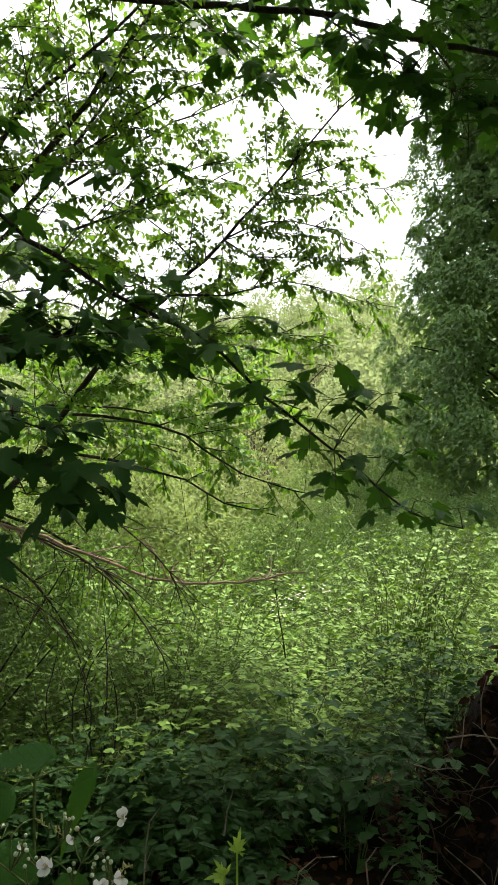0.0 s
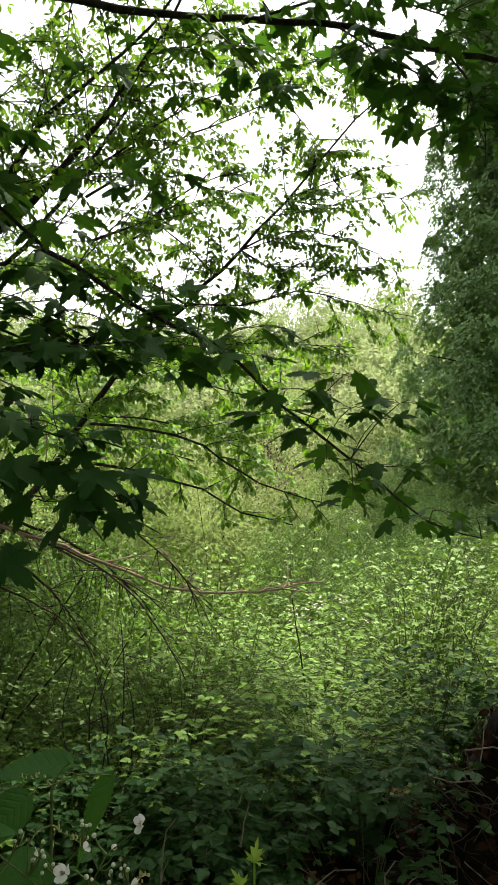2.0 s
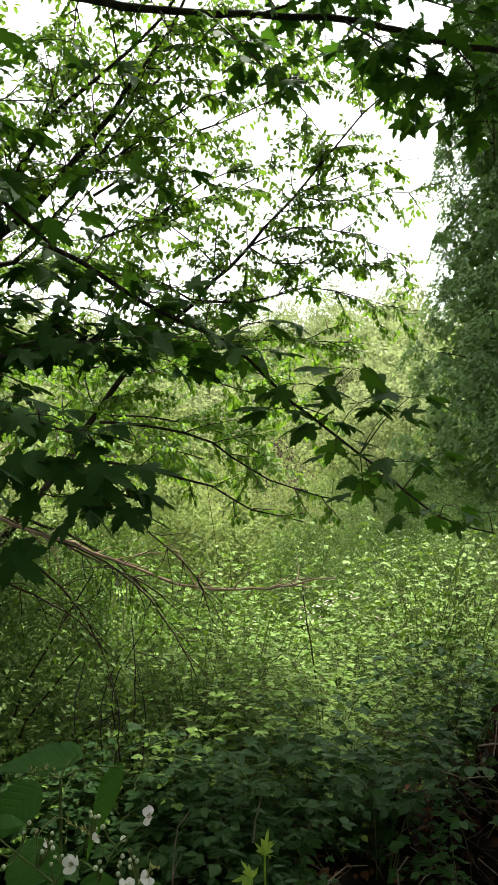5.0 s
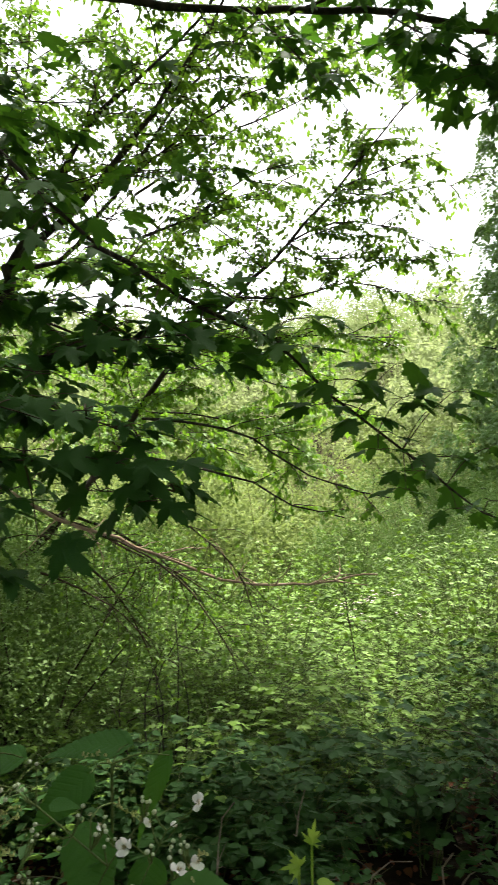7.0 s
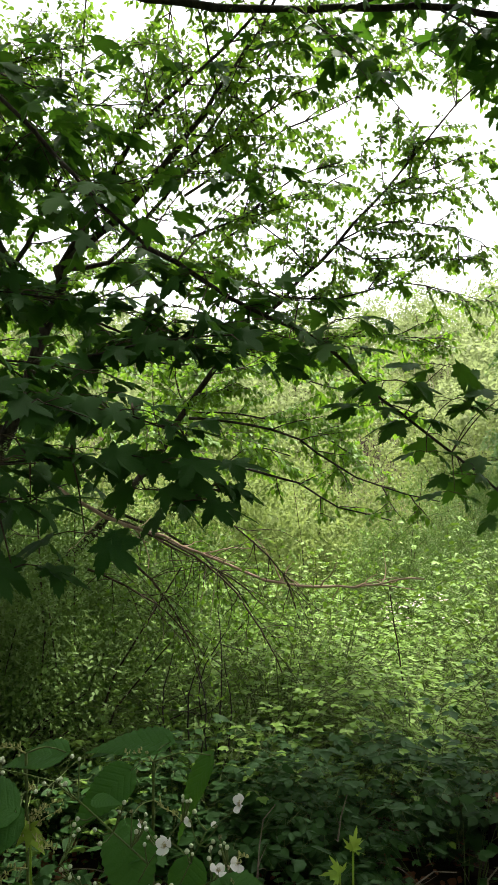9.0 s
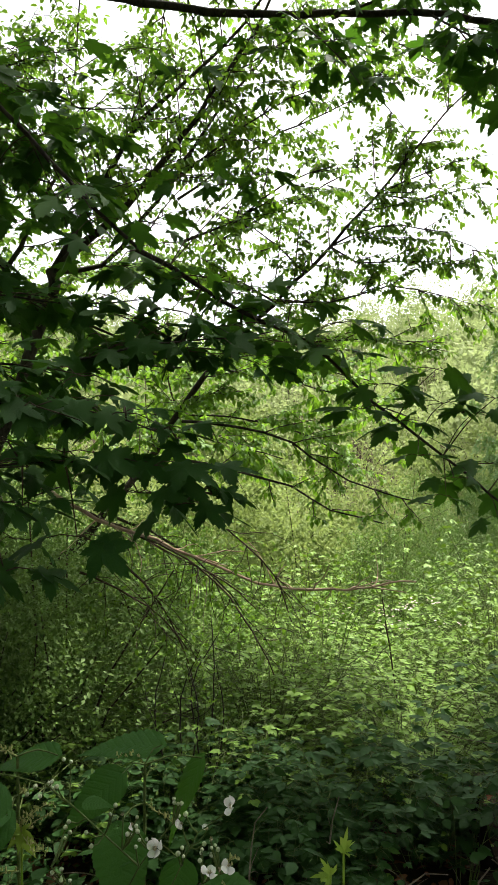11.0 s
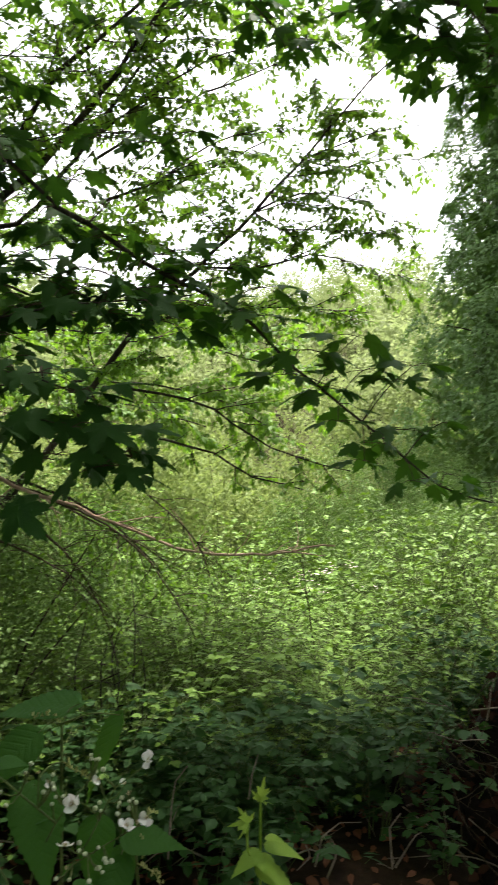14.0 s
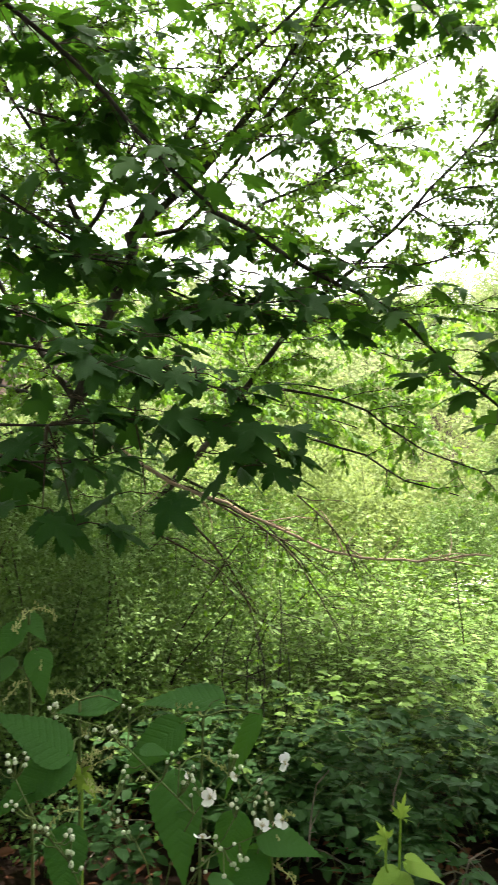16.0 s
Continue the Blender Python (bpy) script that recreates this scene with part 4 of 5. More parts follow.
    # unseen crown leaves whose shadow would land on the hollow are left out
    lit = w - np.outer((w[:, 2] - 0.6) / SUN_AT[2], np.array(SUN_AT))
    ok &= ~((lit[:, 0] > -2.6) & (lit[:, 0] < 0.5) & (lit[:, 1] > 2.1 + 0.9 * np.clip(lit[:, 0] + 0.9, 0, 2)))
    at, al, up, sz = clump_leaves(c[ok], 0.22, 2, 0.17, None, 0.5, 0.6)
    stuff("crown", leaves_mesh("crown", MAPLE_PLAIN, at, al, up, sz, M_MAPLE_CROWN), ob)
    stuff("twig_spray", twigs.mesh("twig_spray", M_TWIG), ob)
    shape = fast_mesh("leaf", *MAPLE, M_MAPLE_SHADE)
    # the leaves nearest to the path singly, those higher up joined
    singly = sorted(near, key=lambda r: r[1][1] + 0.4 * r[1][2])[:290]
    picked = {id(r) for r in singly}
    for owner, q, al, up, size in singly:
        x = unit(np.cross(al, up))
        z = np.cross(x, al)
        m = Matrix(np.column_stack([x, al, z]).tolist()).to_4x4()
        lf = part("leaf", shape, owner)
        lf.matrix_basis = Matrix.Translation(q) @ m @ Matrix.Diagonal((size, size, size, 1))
    rest = [r for r in near if id(r) not in picked]
    if rest:
        stuff("foliage", leaves_mesh("foliage", MAPLE, *(np.array([r[c] for r in rest]) for c in (1, 2, 3, 4)), M_MAPLE_BACKLIT), ob)
    return len(near)


print("maple leaves", maple_tree())


# ---------------------------------------------------------------- unseen trees behind and beside the path, added to block light
rng = np.random.default_rng(110)
def blocker_tree():
    ob = thing("woodland_tree", (0, 0, 0), "unseen tall leafy tree added round the path to block light", "tree", "trees of the wood")
    t = Tubes()
    t.add(smooth_line([(0, 0, -0.2), (0.1, 0, 3), (0, 0.2, 7), (0.1, 0, 11)], 0.5), 0.22, 0.05, 9, 0.04)
    part("trunk", t.mesh("trunk", M_BARK), ob)
    n = 420
    z = rng.uniform(1.0, 11.5, n)
    a = rng.uniform(0, 2 * np.pi, n)
    r = np.interp(z, [1, 3, 7, 11.5], [1.6, 2.3, 2.4, 0.6]) * rng.uniform(0.25, 1.05, n)
    c = np.stack([r * np.cos(a), r * np.sin(a), z], 1)
    l = Tubes()
    for k in range(40):
        tip = c[rng.integers(0, n)]
        root = np.array([0, 0, max(0.5, tip[2] - 1)])
        l.add([root, (root + tip) / 2 + [0, 0, 0.2], tip], 0.04, 0.01, 4)
    stuff("limb_frame", l.mesh("limb_frame", M_BARK), ob)
    at, al, up, sz = clump_leaves(c, 0.5, 16, 0.2, None, 0.3, 0.5)
    stuff("crown", leaves_mesh("crown", DIAMOND, at, al, up, sz, M_MAPLE_CROWN), ob)
    return ob


blockers = [blocker_tree(), blocker_tree()]
spread_copies(blockers, [(-6.2, -3.5), (-3.0, -6.5), (0.5, -5.5), (3.6, -5.0), (6.0, -3.4), (6.6, -0.6), (-7.2, 0.3), (-8.6, 3.4), (5.6, 3.3), (-13.5, 9.0), (0, -9.5), (-6, -9), (6, -8.5)], 0.85, 1.15)


# ---------------------------------------------------------------- undergrowth
rng = np.random.default_rng(111)
def bramble_plant(stems, leaf, bare=False, tilt=0.55, low=0.22):
    """Arching stems with leaves of three leaflets, held flat to the light."""
    t = Tubes()
    at, al, up, sz = [], [], [], []
    for k in range(stems):
        a = rng.uniform(0, 2 * np.pi)
        h, out = rng.uniform(0.45, 0.85), rng.uniform(0.2, 0.55)
        d = np.array([math.cos(a), math.sin(a), 0])
        line = smooth_line([d * 0.03 + [0, 0, -0.1], d * out * 0.35 + [0, 0, h * 0.7], d * out * 0.8 + [0, 0, h], d * out * 1.3 + [0, 0, h * 0.82]], 0.06)
        if not bare:
            t.add(line[::2], 0.0035, 0.0012, 3)
        n = len(line)
        for i in range(int(n * low), n, 1):
            b = rng.uniform(0, 2 * np.pi)
            st = unit(np.array([math.cos(b), math.sin(b), rng.uniform(0.0, 0.5)]))
            q = line[i] + st * rng.uniform(0.04, 0.11)
            if not bare and i % 2:
                t.add([line[i], q], 0.0015, 0.0012, 3)
            nrm = unit(np.array([0, 0, 1.0]) + np.array([0, -0.12, 0]) + rng.normal(size=3) * tilt)
            for da in (-1.15, 0, 1.15):
                c, s = math.cos(da), math.sin(da)
                w = np.array([st[0] * c - st[1] * s, st[0] * s + st[1] * c, rng.uniform(-0.9, 0.1) * tilt])
                at.append(q), al.append(w), up.append(nrm + rng.normal(size=3) * 0.1), sz.append(leaf * rng.uniform(0.65, 1.15) * (1.1 if da == 0 else 0.88))
    return t, np.array(at), np.array(al), np.array(up), np.array(sz)


def brambles():
    protos = []
    for k in range(6):
        ob = thing("bramble_plant", (0, 0, 0), "leafy green bramble plant with arching stems on the slope", "bramble", "brambles on the slope")
        t, at, al, up, sz = bramble_plant(30, 0.030, tilt=0.4, low=0.52)
        stuff("stem_tuft", t.mesh("stem_tuft", M_STEM), ob)
        stuff("foliage", leaves_mesh("foliage", BROAD, at, al, up, sz, M_BRAMBLE), ob)
        protos.append(ob)
    spots = []
    while len(spots) < 250:
        y = 2.75 + 3.8 * rng.random() ** 1.05
        x = rng.uniform(-0.75, 0.55) * y
        if x > 0.45 and y < 3.45 or y < 3.15 + 0.25 * x or x < -1.15 and y < 3.6:
            continue
        spots.append((x, y))
    mound = lambda x, y: 1 + 0.6 * math.sin(3.3 * x + 1.7 * y) * math.sin(2.6 * y - 1.4 * x + 0.6)
    spread_copies(protos, spots, 0.55, 1.45, 0.0, lambda x, y: min(1.0, 0.55 + 0.2 * max(0.0, y - 3.0)) * mound(x, y))
    # nearest brambles take the leaf copy that has shade in its colour
    shade_toned = []
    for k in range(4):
        ob = thing("old_bramble", (0, 0, 0), "bramble by the path with shade put into its leaf colour", "bramble", "dark brambles by the path")
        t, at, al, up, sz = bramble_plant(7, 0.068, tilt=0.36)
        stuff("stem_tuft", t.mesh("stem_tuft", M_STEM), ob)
        stuff("foliage", leaves_mesh("foliage", BROAD, at, al, up, sz, M_BRAMBLE_SHADE), ob)
        shade_toned.append(ob)
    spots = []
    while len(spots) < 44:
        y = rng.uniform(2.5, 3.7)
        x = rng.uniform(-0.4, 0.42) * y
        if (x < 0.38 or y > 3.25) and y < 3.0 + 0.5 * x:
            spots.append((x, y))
    spread_copies(shade_toned, spots, 0.35, 0.85, 0.0, lambda x, y: 0.75 + 0.3 * max(0.0, x))
    # the bed goes on down to the foot of the hill
    V, F, n = [], [], 0
    for k in range(400):
        y = 6.0 + 3.8 * rng.random() ** 1.1
        x = rng.uniform(-0.7, 0.5) * y
        t, at, al, up, sz = bramble_plant(11, 0.034, True, 0.42)
        off = np.array([x, y, float(ground_z(x, y))])
        s = rng.uniform(0.5, 1.0) * (1 + 0.4 * math.sin(2.1 * x + 0.7 * y) * math.sin(1.9 * y - x))
        v, f = scatter(DIAMOND, at * s + off, al, up, sz * s)
        V.append(v), F.append(f + n)
        n += len(v)
    ob = new("bramble_bed", fast_mesh("bramble_bed", np.concatenate(V), np.concatenate(F), M_BRAMBLE))
    tagged(ob, "sunlit light green bramble bed covering the hollow", "undergrowth", kind="stuff")


brambles()


def blossoming_brambles():
    """Brambles with loose heads of small pale blossoms over their leaves."""
    petal = leaf_shape([(0, 0.12), (0.5, 0.42), (1, 0.1)], 0.1, -0.1)
    for x, y, tall in ((0.26, 4.6, 1.22), (0.42, 4.95, 1.25), (0.12, 4.9, 1.2), (0.95, 5.4, 1.1)):
        ob = thing("blossoming_bramble", (x, y, float(ground_z(x, y))), "green bramble carrying loose heads of pale pinkish blossom", "bramble", "blossoming brambles")
        t, at, al, up, sz = bramble_plant(16, 0.03, tilt=0.4, low=0.45)
        stretch = np.array([1, 1, tall])
        stuff("foliage", leaves_mesh("foliage", BROAD, at * stretch, al, up, sz, M_BRAMBLE), ob)
        top = at[at[:, 2] > np.quantile(at[:, 2], 0.8)] * stretch
        heads = top[rng.integers(0, len(top), 7)] + [0, 0, 0.03]
        c = np.repeat(heads, 5, axis=0) + rng.normal(size=(35, 3)) * 0.02
        for p in heads:
            t.add([p - [0, 0, 0.09], p], 0.0012, 0.0008, 3)
        stuff("stem_tuft", t.mesh("stem_tuft", M_STEM), ob)
        a = np.tile(np.arange(5) * 2 * np.pi / 5, 35) + np.repeat(rng.uniform(0, 6.3, 35), 5)
        d = np.stack([np.cos(a), np.sin(a), rng.uniform(0.1, 0.6, 175)], 1)
        stuff("blossom", leaves_mesh("blossom", petal, np.repeat(c, 5, axis=0), d, np.tile([0, -0.3, 1.0], (175, 1)), rng.uniform(0.007, 0.011, 175), M_BLOSSOM), ob, "pale pinkish white blossom")


blossoming_brambles()


# ---------------------------------------------------------------- canes, stems and dead twigs
rng = np.random.default_rng(112)
def bent_stem(name, label, category, pts, r0, r1, material, group="", forks=0, fork_len=0.3, droop=0.0, leaf=None):
    """One bent stem with a few side twigs."""
    base = np.array(pts[0])
    ob = thing(name, base, label, category, group)
    line = smooth_line(np.array(pts) - base, 0.06)
    line = line + rng.normal(size=line.shape) * r0 * 0.35
    part("stem", Tubes().add(line, r0, r1, 6, 0.1).mesh("stem", material), ob)
    sp = Spray()
    for k in range(forks):
        i = int(rng.uniform(0.15, 0.95) * (len(line) - 2))
        ax = unit(line[i + 1] - line[i])
        d = unit(ax * 0.7 + rng.normal(size=3) * 0.7 + np.array([0, 0, -droop]))
        ln = fork_len * rng.uniform(0.4, 1.2)
        q = [line[i]]
        for j in range(5):
            d = unit(d + rng.normal(size=3) * 0.18 + np.array([0, 0, -droop * 0.15]))
            q.append(q[-1] + d * ln / 5)
            if leaf and j > 1:
                sp.leaf(q[-1], unit(d + rng.normal(size=3) * 0.6), unit(np.array([0, 0, 1.0]) + rng.normal(size=3) * 0.4), leaf * rng.uniform(0.6, 1.1))
        part("side_twig", Tubes().add(q, r1 * 0.9, r1 * 0.35, 4).mesh("side_twig", material), ob)
    if sp.at:
        stuff("foliage", sp.leaves("foliage", OVAL, M_CHERRY), ob)
    return ob


bent_stem("fallen_cane", "long reddish dead cane arching through the twigs", "cane",
          [(-1.34, 2.9, 1.47), (-1.14, 2.95, 1.35), (-1.02, 3, 1.28), (-0.83, 3, 1.22), (-0.68, 3.05, 1.15), (-0.55, 3.1, 1.09), (-0.42, 3.15, 1.03), (-0.27, 3.2, 1.0), (-0.1, 3.25, 0.985), (0.08, 3.3, 1.0), (0.26, 3.3, 1.03)],
          0.0105, 0.0045, M_CANE, "", 18, 0.2, 0.1)
for pts, r in (([(-1.17, 3.04, 1.34), (-0.88, 3, 1.23), (-0.64, 2.96, 1.12), (-0.51, 2.96, 1), (-0.41, 2.93, 0.87), (-0.32, 2.93, 0.7)], 0.008),
               ([(-1.12, 3.04, 1.2), (-0.94, 3.04, 1.08), (-0.81, 3, 0.95), (-0.72, 3, 0.79), (-0.66, 2.96, 0.66)], 0.007),
               ([(-1.15, 2.96, 1.09), (-0.98, 2.96, 1.02), (-0.79, 2.93, 0.92), (-0.68, 2.93, 0.79)], 0.006),
               ([(-0.98, 3.04, 1.27), (-0.75, 3.04, 1.15), (-0.54, 3.04, 1.05), (-0.4, 3.04, 0.93)], 0.005),
               ([(-0.55, 3.12, 1.26), (-0.46, 3.12, 1.19), (-0.34, 3.12, 1.06), (-0.27, 3.12, 0.87)], 0.004)):
    bent_stem("drooping_branch", "thin dark drooping branch with sparse small leaves", "branch", pts, r, 0.0025, M_TWIG, "drooping branches", 15, 0.3, 0.3, 0.034)
for foot, tip, top in ((-0.66, -0.68, 0.62), (-0.62, -0.60, 0.58), (-0.59, -0.63, 0.68), (-0.57, -0.52, 0.55), (-0.69, -0.76, 0.60), (-0.61, -0.55, 0.74)):
    y = 2.85 + rng.uniform(-0.1, 0.1)
    bent_stem("bare_sapling", "thin dark upright bare sapling stem among brambles", "sapling",
              [(foot, y, float(ground_z(foot, y)) - 0.05), ((foot + tip) / 2 + rng.normal() * 0.015, y, top * 0.5), (tip, y + rng.normal() * 0.04, top), (tip + rng.normal() * 0.08, y, top + 0.2)],
              0.0055, 0.002, M_BARK, "bare saplings", 8, 0.2, -0.2, 0.026)
bent_stem("slender_sapling", "slender dark stem rising out of the brambles", "sapling",
          [(0.23, 3.8, 0.1), (0.21, 3.8, 0.33), (0.18, 3.8, 0.54), (0.15, 3.8, 0.76), (0.13, 3.8, 0.89)], 0.007, 0.003, M_TWIG, "", 4, 0.14, 0.1, 0.06)
bent_stem("slender_sapling", "slender dark stem rising out of the brambles", "sapling",
          [(1.33, 4.2, -0.16), (1.27, 4.2, 0.26), (1.21, 4.2, 0.42), (1.09, 4.2, 0.65), (1.06, 4.2, 0.78)], 0.006, 0.002, M_TWIG, "", 5, 0.14, 0.1, 0.06)


for pts in ([(-0.28, 1.9, 0.42), (-0.27, 1.9, 0.56), (-0.26, 1.9, 0.63), (-0.23, 1.9, 0.67)], [(-0.08, 2.2, 0.43), (-0.07, 2.2, 0.5), (-0.05, 2.2, 0.57)],
            [(0.12, 2.1, 0.29), (0.14, 2.1, 0.38), (0.19, 2.1, 0.42), (0.25, 2.1, 0.42)], [(0.31, 1.9, 0.41), (0.3, 1.9, 0.52), (0.33, 1.9, 0.56)],
            [(0.84, 2.5, 0.56), (0.79, 2.5, 0.63), (0.79, 2.5, 0.73), (0.81, 2.5, 0.81)], [(0.64, 2.4, 0.64), (0.73, 2.4, 0.65), (0.85, 2.4, 0.63)]):
    bent_stem("dry_stem", "pale dry bent plant stem at the path", "stem", pts, 0.003, 0.0015, M_DEAD, "dry stems", 2, 0.08, 0.1)


# ---------------------------------------------------------------- dark bank with dead sticks
rng = np.random.default_rng(113)
def bank():
    base = np.array((1.24, 2.62, 0.0))
    ob = thing("earth_bank", base, "low bank of bare humus with dead roots, shade put into its colour", "bank")
    n, m = 26, 44
    u, a = np.meshgrid(np.linspace(0, 1, n), np.linspace(0, 2 * np.pi, m, endpoint=False), indexing="ij")
    r = 1 - u
    x, y = r * np.cos(a) * 0.76, r * np.sin(a) * 0.8
    z = 0.8 * (1 - r ** 2.6) * (1 + 0.2 * np.sin(5 * x + 1) + 0.15 * np.sin(9 * y)) - 0.08 + 0.05 * np.sin(23 * x) * np.sin(19 * y)
    v = np.stack([x, y, z], -1).reshape(-1, 3) + rng.normal(size=(n * m, 3)) * 0.028
    i = (np.arange(n - 1)[:, None] * m + np.arange(m)[None]).ravel()
    j = (np.arange(n - 1)[:, None] * m + (np.arange(m)[None] + 1) % m).ravel()
    part("soil", fast_mesh("soil", v, np.stack([i, j, j + m, i + m], 1), M_HUMUS_SHADE, True), ob)
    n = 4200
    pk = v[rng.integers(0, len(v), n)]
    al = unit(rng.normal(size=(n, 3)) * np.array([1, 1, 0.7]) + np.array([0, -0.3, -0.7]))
    stuff("leaf_cover", leaves_mesh("leaf_cover", OVAL, pk + np.stack([0 * al[:, 0], 0 * al[:, 0], rng.uniform(0.005, 0.05, n)], 1), al, unit(np.array([0, -0.5, 1.0]) + rng.normal(size=(n, 3)) * 0.5), rng.uniform(0.02, 0.055, n), M_LITTER_SHADE), ob)
    for k in range(120):
        b = rng.uniform(0, 2 * np.pi)
        p = np.array([0.66 * math.cos(b), -abs(0.72 * math.sin(b)), rng.uniform(0.05, 0.75)])
        q = [p]
        d = unit(rng.normal(size=3) * np.array([1, 0.5, 0.7]))
        for _ in range(6):
            d = unit(d + rng.normal(size=3) * 0.35)
            q.append(q[-1] + d * rng.uniform(0.03, 0.085) + [0, -0.006, 0])
        r0 = rng.uniform(0.0009, 0.0022)
        part("dead_root", Tubes().add(smooth_line(q, 0.02), r0, r0 * 0.5, 4).mesh("dead_root", M_TWIG if k % 4 else M_DEAD), ob)


bank()
bent_stem("dead_stump", "small dark rotten stump standing in the brambles", "stump", [(0.44, 2.75, 0.16), (0.43, 2.75, 0.26), (0.45, 2.75, 0.36)], 0.034, 0.008, M_HUMUS_SHADE)
bent_stem("dead_stump", "small dark rotten stump standing in the brambles", "stump", [(0.46, 2.6, 0.17), (0.45, 2.6, 0.27), (0.44, 2.6, 0.34)], 0.034, 0.006, M_HUMUS_SHADE)
for k in range(60):
    x, y = rng.uniform(-1.2, 1.6), rng.uniform(2.0, 3.2)
    a = rng.uniform(0, 2 * np.pi)
    ln = rng.uniform(0.12, 0.5)
    p = np.array([x, y, float(ground_z(x, y)) + 0.015])
    d = np.array([math.cos(a), math.sin(a), 0])
    ob = thing("dead_stick", p, "thin pale dead stick lying on leaf litter", "stick", "dead sticks")
    r0 = rng.uniform(0.002, 0.005)
    part("stick", Tubes().add(smooth_line([[0, 0, 0], d * ln * 0.5 + rng.normal(size=3) * 0.03 + [0, 0, 0.06], d * ln + [0, 0, rng.uniform(0, 0.12)]], 0.03), r0, r0 * 0.5, 4).mesh("stick", M_DEAD), ob)


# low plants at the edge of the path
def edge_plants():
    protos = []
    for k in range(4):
        ob = thing("low_bramble", (0, 0, 0), "low bramble shoot on the leaf litter, leaves coloured dark as shade", "bramble", "low brambles at the path")
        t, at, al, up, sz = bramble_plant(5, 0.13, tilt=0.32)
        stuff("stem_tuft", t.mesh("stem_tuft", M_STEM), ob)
        stuff("foliage", leaves_mesh("foliage", BROAD, at[::2], al[::2], up[::2], sz[::2], M_BRAMBLE_SHADE), ob)
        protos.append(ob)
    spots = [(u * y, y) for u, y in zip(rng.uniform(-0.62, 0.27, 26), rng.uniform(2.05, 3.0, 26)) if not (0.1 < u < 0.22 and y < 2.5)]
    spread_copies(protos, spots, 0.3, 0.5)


edge_plants()


# ---------------------------------------------------------------- nettles close to the path
rng = np.random.default_rng(114)
def toothed_leaf(teeth=13):
    """A nettle leaf: heart-shaped foot, toothed rim, sunken veins; unit length."""
    v, f = [], []
    rows = teeth * 2
    for i in range(rows + 1):
        y = i / rows
        w = 0.32 * (math.sin(math.pi * min(1, y * 1.0) ** 0.62)) * (1 - 0.4 * y)
        tooth = 1.0 if i % 2 else 0.94
        for s in (-1, -0.5, 0, 0.5, 1):
            yy = y - (0.012 * abs(s) if i % 2 == 0 else -0.006 * abs(s)) - 0.05 * abs(s) * (1 - y)
            z = -0.22 * y * y + 0.10 * abs(s) * w + 0.016 * (i % 2) * (abs(s) > 0) * w * 3 - 0.25 * (s * w) ** 2
            v.append((s * w * (tooth if abs(s) == 1 else 1), yy, z))
    for i in range(rows):
        for j in range(4):
            a = i * 5 + j
            f += [(a, a + 1, a + 6), (a, a + 6, a + 5)]
    v, f = np.array(v), np.array(f)
    area = np.linalg.norm(np.cross(v[f[:, 1]] - v[f[:, 0]], v[f[:, 2]] - v[f[:, 0]]), axis=1)
    return v, f[area > 1e-7]


NETTLE_LEAF = fast_mesh("leaf", *toothed_leaf(), M_NETTLE, True)


def lay_leaf(mesh, parent, foot, tip, up, scale=1.0, name="leaf", wide=1.0):
    """A leaf from its foot to its tip, both from the thing's own base."""
    al = np.array(tip) - np.array(foot)
    ln = np.linalg.norm(al) * scale
    y = al / np.linalg.norm(al)
    x = unit(np.cross(y, up))
    m = Matrix(np.column_stack([x, y, np.cross(x, y)]).tolist()).to_4x4()
    ob = part(name, mesh, parent)
    ob.matrix_basis = Matrix.Translation(foot) @ m @ Matrix.Diagonal((ln * wide, ln, ln, 1))
    return ob


def nettle(foot, top, leaves, small=3):
    """A nettle: an upright stem, the given leaves (foot, tip), small leaves and tassels in the axils."""
    base = np.array(foot)
    ob = thing("nettle_plant", base, "dark green stinging nettle with toothed leaves beside the path", "nettle", "nettles beside the path")
    line = smooth_line([(0, 0, 0), (np.array(top) - base) * 0.5 + [0.01, 0.01, 0], np.array(top) - base], 0.05)
    part("stem", Tubes().add(line, 0.0035, 0.002, 6).mesh("stem", M_STEM), ob)
    for a, b, *lie in leaves:
        wide, lean = lie or (1.0, -0.55)
        a, b = np.array(a) - base, np.array(b) - base
        k = np.argmin(np.linalg.norm(line - a, axis=1))
        part("leaf_stalk", Tubes().add(smooth_line([line[k], (line[k] + a) / 2 + [0, 0, 0.008], a], 0.01), 0.0013, 0.001, 4).mesh("leaf_stalk", M_STEM), ob)
        lay_leaf(NETTLE_LEAF, ob, a, b, unit(np.array([0.1, lean, 0.85])), 1.08, "leaf", wide)
        for j in range(int(rng.random() < 0.6)):
            d = unit(rng.normal(size=3) * np.array([1, 0.6, 0.4]) + [0, 0, 0.1])
            q = [line[k]]
            for _ in range(6):
                d = unit(d + rng.normal(size=3) * 0.25 + [0, 0, -0.12])
                q.append(q[-1] + d * 0.008)
            t = Tubes().add(q, 0.0012, 0.0006, 4)
            for p in q[1:]:
                for _ in range(3):
                    o = rng.normal(size=3) * 0.0025
                    t.add([p + o, p + o + [0.0005, 0, 0.0024], p + o + [0, 0, 0.0042]], 0.0016, 0.0008, 4)
            part("tassel", t.mesh("tassel", M_TASSEL, False), ob, "pale yellowish hanging flower tassel")
    for j in range(small):
        p = line[int(len(line) * rng.uniform(0.35, 0.95)) - 1]
        d = unit(rng.normal(size=3) + [0, -0.3, 0.2])
        lay_leaf(NETTLE_LEAF, ob, p, p + d * rng.uniform(0.025, 0.045), unit(np.array([0, -0.5, 0.9])))
    return ob


